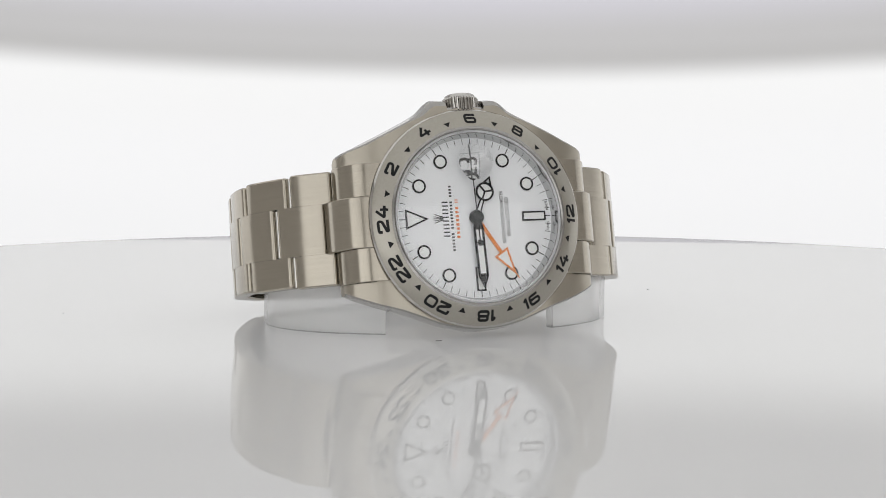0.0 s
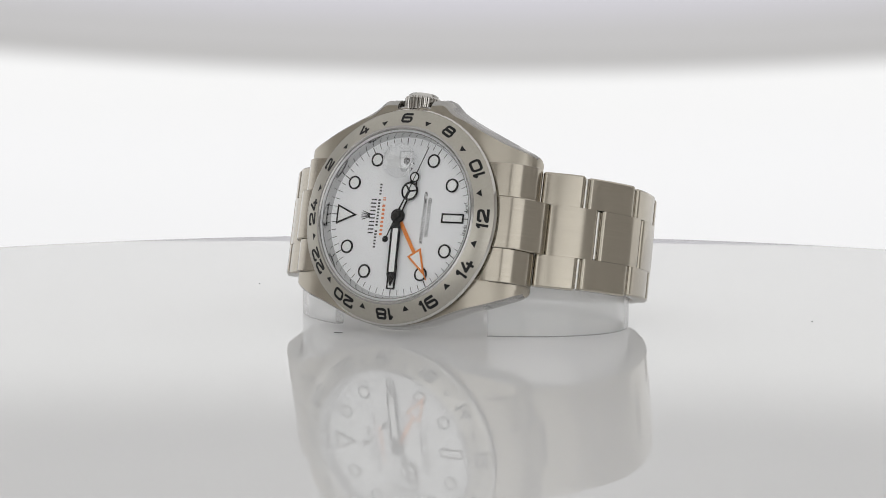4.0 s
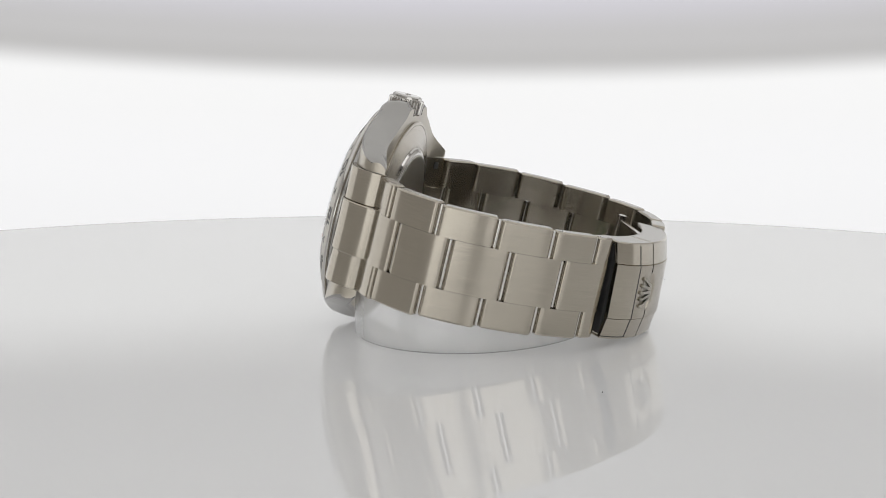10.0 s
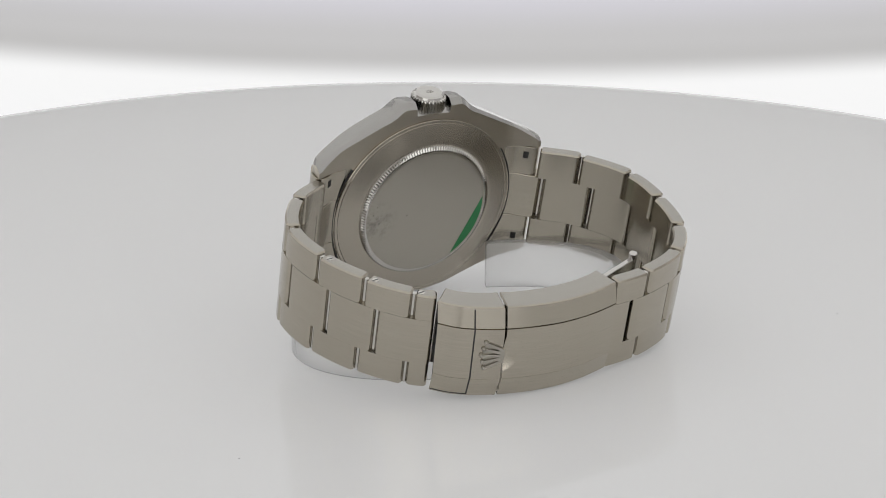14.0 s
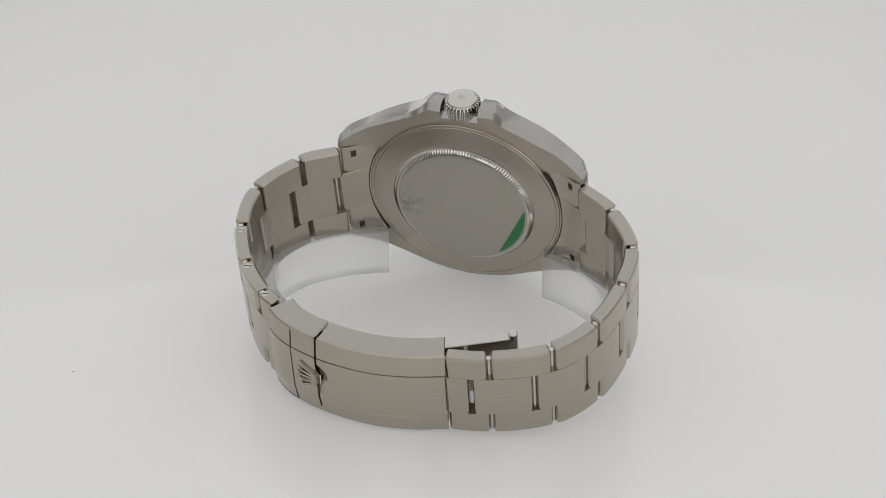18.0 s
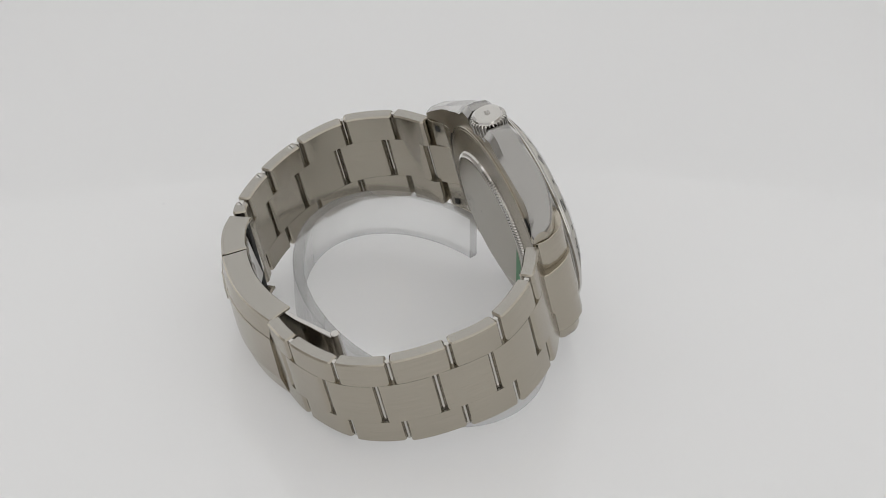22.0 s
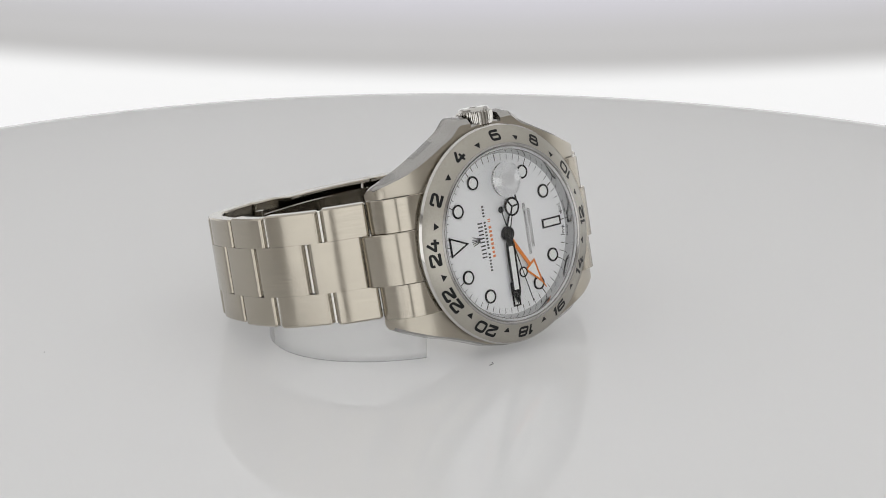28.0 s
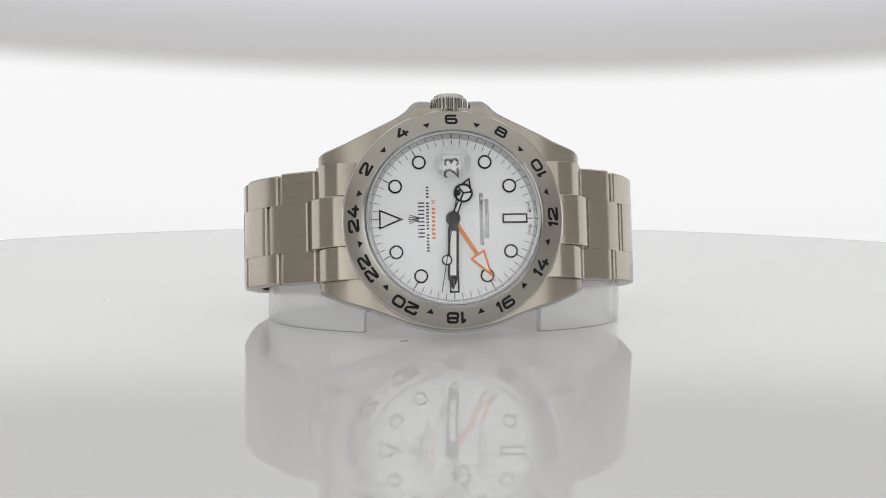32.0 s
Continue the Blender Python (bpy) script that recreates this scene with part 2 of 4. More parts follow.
def prism(outline, z0, z1, chamfer=0.0, bm=None, shear=None, cap=0):
    """An outline in x, y pulled from z0 to z1, with chamfered rims (one width, or one for each end). shear(x, y, z) may move the points; cap: the end faces' material."""
    bm = bm or bmesh.new()
    n = len(outline)
    area = sum(outline[i][0] * outline[(i + 1) % n][1] - outline[(i + 1) % n][0] * outline[i][1] for i in range(n))
    turn = 1 if area > 0 else -1

    def inset(d):
        out = []
        for i in range(n):
            (ax, ay), (bx, by), (ex, ey) = outline[i - 1], outline[i], outline[(i + 1) % n]
            tx, ty = ex - ax, ey - ay
            k = math.hypot(tx, ty) or 1
            out.append((bx - turn * ty / k * d, by + turn * tx / k * d))
        return out

    c0, c1 = chamfer if isinstance(chamfer, tuple) else (chamfer, chamfer)
    rows = ([(z0, inset(c0)), (z0 + c0, outline)] if c0 else [(z0, outline)])
    rows += ([(z1 - c1, outline), (z1, inset(c1))] if c1 else [(z1, outline)])
    rings = []
    for z, pts in rows:
        rings.append([bm.verts.new(shear(x, y, z) if shear else (x, y, z)) for x, y in pts])
    for a, b in zip(rings, rings[1:]):
        for i in range(n):
            j = (i + 1) % n
            bm.faces.new((a[i], a[j], b[j], b[i]))
    for ends in (rings[0][::-1], rings[-1]):
        bm.faces.new(ends).material_index = cap
    return bm


def slab(outline, y0, y1, holes=(), bm=None):
    """A flat shape given in x, z, between the depths y0 and y1; one hole outline with as many points makes it a frame."""
    bm = bm or bmesh.new()
    n = len(outline)
    if holes:
        inner = holes
        a, b = [bm.verts.new((x, y0, z)) for x, z in outline], [bm.verts.new((x, y0, z)) for x, z in inner]
        c, d = [bm.verts.new((x, y1, z)) for x, z in outline], [bm.verts.new((x, y1, z)) for x, z in inner]
        for i in range(n):
            j = (i + 1) % n
            bm.faces.new((a[i], a[j], b[j], b[i]))
            bm.faces.new((c[i], d[i], d[j], c[j]))
            bm.faces.new((a[i], c[i], c[j], a[j]))
            bm.faces.new((b[i], b[j], d[j], d[i]))
        return bm
    a, c = [bm.verts.new((x, y0, z)) for x, z in outline], [bm.verts.new((x, y1, z)) for x, z in outline]
    bm.faces.new(a)
    bm.faces.new(c[::-1])
    for i in range(n):
        j = (i + 1) % n
        bm.faces.new((a[i], c[i], c[j], a[j]))
    return bm


def circle(x, z, r, n=40):
    return [(x + r * math.sin(2 * math.pi * i / n), z + r * math.cos(2 * math.pi * i / n)) for i in range(n)]


def shrink(pts, d):
    """Move a convex x, z outline in by d."""
    n = len(pts)
    area = sum(pts[i][0] * pts[(i + 1) % n][1] - pts[(i + 1) % n][0] * pts[i][1] for i in range(n))
    s = 1 if area > 0 else -1
    out = []
    for i in range(n):
        a, b, c = Vector(pts[i - 1]), Vector(pts[i]), Vector(pts[(i + 1) % n])
        u, v = (b - a).normalized(), (c - b).normalized()
        nu, nv = Vector((-u.y, u.x)) * s, Vector((-v.y, v.x)) * s
        k = (nu + nv).normalized()
        out.append(tuple(b + k * (d / max(k.dot(nu), 0.2))))
    return out


def clock(points, degrees):
    """Turn x, z points clockwise (seen from the front) from pointing to the crown."""
    a = radians(degrees)
    return [(x * math.cos(a) + z * math.sin(a), -x * math.sin(a) + z * math.cos(a)) for x, z in points]


def lettering(text, size, wide=1.0, bold=0.0, depth=0.0):
    """A bmesh of letters in the x, y plane, centred, cap height about 0.7 of size."""
    cu = bpy.data.curves.new("letters", "FONT")
    cu.body, cu.size, cu.offset, cu.align_x, cu.align_y, cu.extrude, cu.resolution_u = text, size, bold, "CENTER", "CENTER", depth, 4
    ob = bpy.data.objects.new("letters", cu)
    scene.collection.objects.link(ob)
    me = bpy.data.meshes.new_from_object(ob.evaluated_get(bpy.context.evaluated_depsgraph_get()))
    bm = bmesh.new()
    bm.from_mesh(me)
    xs, ys = [v.co.x for v in bm.verts], [v.co.y for v in bm.verts]
    cx, cy = (min(xs) + max(xs)) / 2, (min(ys) + max(ys)) / 2
    for v in bm.verts:
        v.co.x, v.co.y = (v.co.x - cx) * wide, v.co.y - cy
    bpy.data.objects.remove(ob)
    bpy.data.curves.remove(cu)
    bpy.data.meshes.remove(me)
    return bm


def spline(nodes, u):
    """Catmull-Rom through the nodes, at u = node number plus fraction."""
    i = max(0, min(len(nodes) - 2, int(math.floor(u))))
    f = u - i
    p = [Vector(nodes[max(0, min(len(nodes) - 1, k))]) for k in (i - 1, i, i + 1, i + 2)]
    if i == 0:
        p[0] = 2 * p[1] - p[2]
    if i == len(nodes) - 2:
        p[3] = 2 * p[2] - p[1]
    return 0.5 * (2 * p[1] + (p[2] - p[0]) * f + (2 * p[0] - 5 * p[1] + 4 * p[2] - p[3]) * f * f + (3 * p[1] - p[0] - 3 * p[2] + p[3]) * f ** 3)


# ---- the setting: table, tent, backdrop ----
# unseen shell added round the set; its greys tone the steel's reflections
def build_tent():
    bm = bmesh.new()
    r, z0, z1, n = 1.65, -1.35, 0.97, 64
    low = [bm.verts.new((r * math.cos(2 * math.pi * i / n), r * math.sin(2 * math.pi * i / n), z0)) for i in range(n)]
    high = [bm.verts.new((r * math.cos(2 * math.pi * i / n), r * math.sin(2 * math.pi * i / n), z1)) for i in range(n)]
    for i in range(n):
        bm.faces.new((low[i], low[(i + 1) % n], high[(i + 1) % n], high[i]))
    wall = part("wall_tent", bm, WALL, None, unit=1)
    mod = wall.modifiers.new("thickness", "SOLIDIFY")
    mod.thickness = 0.01
    tagged(wall, "unseen round grey cloth wall, added for the steel to reflect", kind="structure")
    # unseen glowing wall, added for the table's reflections
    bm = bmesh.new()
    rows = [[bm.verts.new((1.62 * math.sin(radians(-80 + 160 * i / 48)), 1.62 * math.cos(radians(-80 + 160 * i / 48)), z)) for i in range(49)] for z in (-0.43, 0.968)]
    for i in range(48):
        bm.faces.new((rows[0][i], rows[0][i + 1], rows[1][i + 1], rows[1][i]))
    lit = part("wall_glow", bm, WALL_GLOW, None, unit=1)
    mod = lit.modifiers.new("thickness", "SOLIDIFY")
    mod.thickness = 0.004
    tagged(lit, "unseen glowing cloth wall round the far side, painted brightest low down", kind="structure")
    bm = bmesh.new()
    bm.faces.new([bm.verts.new((r * math.cos(2 * math.pi * i / n), r * math.sin(2 * math.pi * i / n), z1)) for i in range(n)])
    tagged(part("ceiling", bm, TENT, None, unit=1), "unseen white cloth ceiling, added to close the set", kind="structure")
    bm = bmesh.new()
    bm.faces.new([bm.verts.new((r * math.cos(2 * math.pi * i / n), r * math.sin(2 * math.pi * i / n), z0)) for i in range(n)])
    tagged(part("floor", bm, WALL, None, unit=1), "unseen grey floor, added to close the set under the table", kind="structure")


def build_table():
    table = new("turntable")
    tagged(table, "round glossy white acrylic turntable with a mirror sheen", "turntable")
    prof = [(0, 0), (197.4, 0), (197.5, 0)] + [(197.5 + 10.5 * math.sin(radians(6 * k)), 6 - 6 * math.cos(radians(6 * k))) for k in range(1, 15)] + [(208, 6.6), (207.6, 7.6)]
    bm = lathe(prof, 160)
    bmesh.ops.rotate(bm, verts=bm.verts, cent=(0, 0, 0), matrix=Matrix.Rotation(radians(-90), 3, "X"))
    # the disc lies a little off the axis on which it turns
    part("disc", bm, TABLE, table, m=pose(0.0041, 0.0019, 0))
    # unseen pedestal, shaped to close round the added lamp
    prof = [(207.5, 7.6), (208.5, 8.2), (208.5, 44), (200, 50), (40, 52), (32, 60), (32, 1300), (120, 1340), (120, 1349.9), (0, 1349.9)]
    bm = lathe(prof, 48)
    bmesh.ops.rotate(bm, verts=bm.verts, cent=(0, 0, 0), matrix=Matrix.Rotation(radians(-90), 3, "X"))
    part("lamp_pedestal", bm, TENT, table, m=pose(0.0041, 0.0019, 0))
    return table


def build_dust():
    """A short curled fibre and two specks lying on the disc."""
    made = []
    for name, label, x, y, s, a in (("lint_fibre", "short curled dark fibre lying on the glossy disc", -9.7, -24.2, 1.6, 20),
                                    ("dust_speck", "tiny dark dust speck lying on the disc", 62, 40, 0.35, 0),
                                    ("dust_speck", "tiny dark dust speck lying on the disc", -70, 35, 0.3, 60)):
        bm = bmesh.new()
        rows = []
        for i in range(9):
            k = i / 8 - 0.5
            c = Vector((k * s, 0.35 * s * (k * k * 4 - 0.5) * (1 if k > 0 else 0.3), 0.07))
            rows.append([bm.verts.new(c + Vector((0, 0.06 * math.cos(q * math.pi / 2), 0.06 * math.sin(q * math.pi / 2)))) for q in range(4)])
        for p, q in zip(rows, rows[1:]):
            for i in range(4):
                bm.faces.new((p[i], p[(i + 1) % 4], q[(i + 1) % 4], q[i]))
        bm.faces.new(rows[0])
        bm.faces.new(rows[-1][::-1])
        place = pose(x * MM, y * MM, 0, 0, 0, a)
        ob = tagged(part(name, bm, LINT, None), label, "lint" if "fibre" in name else "dust")
        ob.matrix_basis = place
        made.append((ob, place))
    return made


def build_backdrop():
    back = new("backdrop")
    tagged(back, "curved white backdrop cloth, its glow painted to dim to a grey seam above", "backdrop", kind="structure")
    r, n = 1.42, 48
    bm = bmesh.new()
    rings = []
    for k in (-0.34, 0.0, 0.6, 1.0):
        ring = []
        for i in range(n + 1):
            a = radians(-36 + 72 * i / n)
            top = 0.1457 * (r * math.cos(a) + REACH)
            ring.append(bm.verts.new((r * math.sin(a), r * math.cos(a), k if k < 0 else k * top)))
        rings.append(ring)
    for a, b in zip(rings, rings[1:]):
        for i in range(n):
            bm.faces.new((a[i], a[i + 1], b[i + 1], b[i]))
    ob = part("glowing_cloth", bm, PANEL, back, unit=1)
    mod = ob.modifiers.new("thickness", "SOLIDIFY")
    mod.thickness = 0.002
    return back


def build_stand():
    """A clear oval cuff, open at the front."""
    stand = new("display_cuff")
    tagged(stand, "clear acrylic oval display cuff open at one side", "display stand")
    a, b, cy, th, n = 35.0, 22.9, 6.0, 2.0, 72
    bm = bmesh.new()
    rows = []
    a0 = math.degrees(math.acos(16.9 / 35.0))
    for i in range(n + 1):
        q = radians(-a0 + (180 + 2 * a0) * i / n)
        c, s = math.cos(q), math.sin(q)
        nx, ny = c / a, s / b
        k = math.hypot(nx, ny)
        nx, ny = nx / k, ny / k
        ox, oy = a * c, cy + b * s
        h = 9.9
        e = 0.25
        rows.append([bm.verts.new(v) for v in ((ox - e * nx, oy - e * ny, 0.02), (ox, oy, 0.02 + e), (ox, oy, h - e), (ox - e * nx, oy - e * ny, h),
                                               (ox - (th - e) * nx, oy - (th - e) * ny, h), (ox - th * nx, oy - th * ny, h - e),
                                               (ox - th * nx, oy - th * ny, 0.02 + e), (ox - (th - e) * nx, oy - (th - e) * ny, 0.02))])
    for p, q in zip(rows, rows[1:]):
        for i in range(8):
            if i in (1, 5):
                bm.faces.new((p[i], p[(i + 1) % 8], q[(i + 1) % 8], q[i]))
    for side in ((2, 3, 4, 5), (6, 7, 0, 1)):
        name = "top_rim" if side[0] == 2 else "base_rim"
        rim = bmesh.new()
        strips = [[rim.verts.new(r[k].co) for k in side] for r in rows]
        for p, q in zip(strips, strips[1:]):
            for i in range(3):
                rim.faces.new((p[i], p[i + 1], q[i + 1], q[i]))
        part(name, rim, ACRYLIC_EDGE, stand).visible_shadow = False
    for r in (rows[0], rows[-1]):
        rim = bmesh.new()
        rim.faces.new([rim.verts.new(v.co) for v in r])
        part("end_edge", rim, ACRYLIC_EDGE, stand).visible_shadow = False
    ob = part("cuff_wall", bm, ACRYLIC, stand)
    ob.visible_shadow = False
    return stand


# ---- the watch ----
def station(x, side):
    """The case outline's z at x; side 1: the crown's side with its guards, -1: the other."""
    a = abs(x)
    top = [(0, 21.5), (3.6, 21.5), (3.75, 23.2), (6.6, 23.3), (7.1, 22.9), (7.7, 22.0), (8.6, 21.15), (11, 19.7), (14.9, 17.8), (19.2, 15.8), (22.5, 14.3), (24.0, 13.5), (24.8, 12.95)]
    low = [(0, 21.0), (4, 20.7), (8, 19.8), (12, 18.2), (15.4, 16.9), (19.2, 15.7), (22.5, 14.3), (24.0, 13.5), (24.8, 12.95)]
    t = top if side > 0 else low

    def at(v):
        for (x0, z0), (x1, z1) in zip(t, t[1:]):
            if x0 <= v <= x1:
                return z0 + (z1 - z0) * (v - x0) / (x1 - x0)
        return t[-1][1]

    if side > 0 and a < 4.4 or a > 23.2:
        return at(a)
    near = min(0.9, a - 4.4 + 0.05 if side > 0 else 0.9)
    return sum(at(abs(a + near * k / 3)) for k in range(-3, 4)) / 7


def front_y(x):
    a = max(0.0, abs(x) - 13.0)
    return 0.75 + 0.026 * a ** 2 + 0.0004 * a ** 3


def back_y(x):
    a = max(0.0, abs(x) - 17.0)
    return 6.6 + 0.043 * a ** 2


def flare(x):
    """How far the crown side's flank leans in to the front, between the guards and the lug tips."""
    return max(0.0, min(1.0, (abs(x) - 7.5) / 3.5, (24.0 - abs(x)) / 4.0))


def build_case(watch):
    bm = bmesh.new()
    half = [1.8, 3.6, 3.75, 4.3, 5, 5.6, 6.2] + [6.6 + 0.35 * i for i in range(15)] + [12.3, 13, 13.7, 14.4, 15.2, 16, 17, 18, 19.2, 19.6]
    xs = [-v for v in reversed(half)] + [0] + half

    def loft(stations, section, mats):
        rows = [[bm.verts.new((x, y, z)) for y, z in section(x)] for x in stations]
        k = len(rows[0])
        for p, q in zip(rows, rows[1:]):
            for i in range(k):
                f = bm.faces.new((p[i], p[(i + 1) % k], q[(i + 1) % k], q[i]))
                f.material_index = mats[i]
        bm.faces.new(rows[0])
        bm.faces.new(rows[-1][::-1])

    def whole(x):
        f, b, t, u = front_y(x), back_y(x), station(x, 1), -station(x, -1)
        m = (f + b) / 2
        g = max(0.0, min(1.0, (abs(x) - 3.55) / 0.2, (11.0 - abs(x)) / 3.5))
        h = flare(x)
        return [(f, t - 0.35 - 1.3 * g - 0.6 * h), (f + 0.3 + 0.5 * g, t - 0.05 - 0.6 * g - 0.55 * h), (m, t + 0.12 - 0.15 * g - 0.36 * h), (b - 0.9 - 0.3 * g, t - 0.1 + 0.1 * g + 0.12 * h), (b, t - 0.8 - 0.3 * g + 0.35 * h),
                (b, u + 0.8), (b - 0.7, u + 0.1), (m, u - 0.12), (f + 0.3, u + 0.05), (f, u + 0.35)]

    loft(xs, whole, [1, 1, 1, 1, 0, 1, 1, 1, 1, 0])
    case = part("case", bm, [CASE_STEEL, FLANK], watch, "brushed and polished steel case with crown guards", SEAT)
    for sx in (-1, 1):
        for sz in (-1, 1):
            bm = bmesh.new()

            def lug(x):
                f, b, t = front_y(x), back_y(x), station(x, sz)
                m, i = (f + b) / 2, 11.15
                k = max(0.0, abs(x) - 23.6) / 1.2
                f, b = f + 0.9 * k * k, b - 0.5 * k * k
                h = flare(x) if sz > 0 else 0.0
                sec = [(f, t - 0.35 - 0.6 * h), (f + 0.3, t - 0.05 - 0.55 * h), (m, t + 0.12 - 0.36 * h), (b - (0.9 if sz > 0 else 0.7), t - 0.1 + 0.12 * h), (b, t - 0.8 + 0.35 * h), (b, i), (f, i)]
                return [(y, sz * z) for y, z in sec]
            loft([sx * v for v in (19.0, 19.6, 21, 22.5, 23.4, 24.0, 24.4, 24.65, 24.8)], lug, [1, 1, 1, 1, 0, 0, 0])
            part("lug", bm, [CASE_STEEL, FLANK], case)
    return case


def rounded(points, radius, closed=False):
    """A polyline with its corners rounded."""
    n, out = len(points), []
    for i, p in enumerate(points):
        if not closed and i in (0, n - 1):
            out.append(Vector(p))
            continue
        a, b, c = Vector(points[i - 1]), Vector(p), Vector(points[(i + 1) % n])
        r = min(radius, (a - b).length * 0.49, (c - b).length * 0.49)
        p0, p1 = b + (a - b).normalized() * r, b + (c - b).normalized() * r
        out += [p0 * (1 - k) ** 2 + b * 2 * k * (1 - k) + p1 * k * k for k in (0, 0.25, 0.5, 0.75, 1)]
    return out


def ribbon(bm, path, wide, closed=False):
    """A flat stroke of even width along a path in x, y."""
    n, sides = len(path), []
    for i, p in enumerate(path):
        a = path[i - 1] if closed or i else p
        c = path[(i + 1) % n] if closed or i < n - 1 else p
        t = ((p - a).normalized() + (c - p).normalized()).normalized()
        k = Vector((-t.y, t.x)) * wide / 2
        sides.append((bm.verts.new((p.x + k.x, p.y + k.y, 0)), bm.verts.new((p.x - k.x, p.y - k.y, 0))))
    for i in range(n if closed else n - 1):
        (a, b), (c, d) = sides[i], sides[(i + 1) % n]
        bm.faces.new((a, b, d, c))


def wide_numeral(text, turned):
    """Broad square-cornered numerals, stroke by stroke; turned ones stand with their tops to the dial."""
    w, a, b, s = 0.48, 0.98, 0.79, 0.24
    shapes = {"0": [([(-a, -b), (-a, b), (a, b), (a, -b)], 0.55, True)],
              "1": [([(-0.42, 0.36), (0.0, b), (0.16, b)], 0.1, False), ([(0.14, b + s), (0.14, -b - s)], 0, False)],
              "2": [([(-a, 0.2), (-a, b), (a, b), (a, 0.12), (-a, -b + 0.25), (-a, -b), (a + s, -b)], 0.42, False)],
              "4": [([(0.2, b + s), (-a, -0.36), (a + s, -0.36)], 0.12, False), ([(0.46, 0.34), (0.46, -b - s)], 0, False)],
              "6": [([(a, b), (-a, b), (-a, -b), (a, -b), (a, 0.1), (-a, 0.1)], 0.5, False)],
              "8": [([(-a * 0.86, 0.04), (-a * 0.86, b), (a * 0.86, b), (a * 0.86, 0.04)], 0.4, True), ([(-a, -b), (-a, 0.06), (a, 0.06), (a, -b)], 0.45, True)]}
    half = {"1": 0.42}
    total = sum(2 * half.get(c, a + s) for c in text) + 0.28 * (len(text) - 1)
    bm, x = bmesh.new(), -total / 2
    for c in text:
        x += half.get(c, a + s)
        for points, radius, closed in shapes[c]:
            path = rounded(points, radius, closed) if radius else [Vector(p) for p in points]
            ribbon(bm, [Vector((p.x + x, p.y)) for p in path], w, closed)
        x += half.get(c, a + s) + 0.28
    if turned:
        for v in bm.verts:
            v.co.x, v.co.y = -v.co.x, -v.co.y
    return bm


def build_bezel(watch):
    prof = [(20.1, 0.42), (20.5, 0.4), (20.72, 0.2), (20.75, 0.05), (20.6, -0.2), (20.45, -0.38), (17.05, -2.08), (16.75, -2.16), (16.5, -2.05), (16.4, -1.8), (16.4, 0.42), (20.1, 0.42)]
    bezel = part("bezel", lathe(prof, 160), BEZEL_STEEL, watch, "satin steel bezel with black engraved hour numerals", SEAT)
    part("bezel_inner_edge", lathe([(16.42, -2.10), (16.7, -2.24), (17.1, -2.10), (17.1, -1.9), (16.42, -1.9), (16.42, -2.10)], 140), FLANK, bezel, "polished inner edge of the bezel")
    part("bezel_seat", lathe([(20.3, 0.3), (20.4, 0.62), (20.35, 2.6), (19.2, 2.7), (19.2, 0.3), (20.3, 0.3)], 140), FLANK, bezel, "narrow joint under the bezel")
    slope = 0.5
    part("bezel_edge", lathe([(20.46, -0.40), (20.62, -0.2), (20.77, 0.05), (20.74, 0.22), (20.52, 0.42), (20.2, 0.43), (20.2, -0.2), (20.46, -0.40)], 160), POLISHED, bezel, "polished bezel edge")

    def on_cone(bm, degrees, radius, lift):
        for v in bm.verts:
            r = radius + v.co.y
            a = radians(degrees) + v.co.x / radius
            v.co = (r * math.sin(a), -2.08 + (r - 17.05) * slope - lift, r * math.cos(a))
        return bm

    for h in range(2, 25, 2):
        bm = wide_numeral(str(h), h in (10, 12, 14, 16))
        bmesh.ops.triangulate(bm, faces=bm.faces)
        geo = bmesh.ops.extrude_face_region(bm, geom=bm.faces[:])
        top = [e for e in geo["geom"] if isinstance(e, bmesh.types.BMVert)]
        on_cone(bm, -90 + 15 * h, 18.72, -0.05)
        for v in top:
            v.co.y -= 0.075
        part("numeral", bm, BLACK, bezel, smooth=False)
    for h in range(1, 25, 2):
        bm = bmesh.new()
        tri = [bm.verts.new(p) for p in ((-0.68, 0.36, 0), (0.68, 0.36, 0), (0.06, -0.5, 0), (-0.06, -0.5, 0))]
        bm.faces.new(tri)
        geo = bmesh.ops.extrude_face_region(bm, geom=bm.faces[:])
        top = [e for e in geo["geom"] if isinstance(e, bmesh.types.BMVert)]
        on_cone(bm, -90 + 15 * h, 18.15, -0.05)
        for v in top:
            v.co.y -= 0.075
        part("hour_triangle", bm, BLACK, bezel, smooth=False)
    return bezel


def dial_text(bm, x, z, y=-0.03):
    """Lay letters on the dial: their tops point to twelve o'clock."""
    for v in bm.verts:
        v.co = (x - v.co.y, y, z + v.co.x)
    return bm


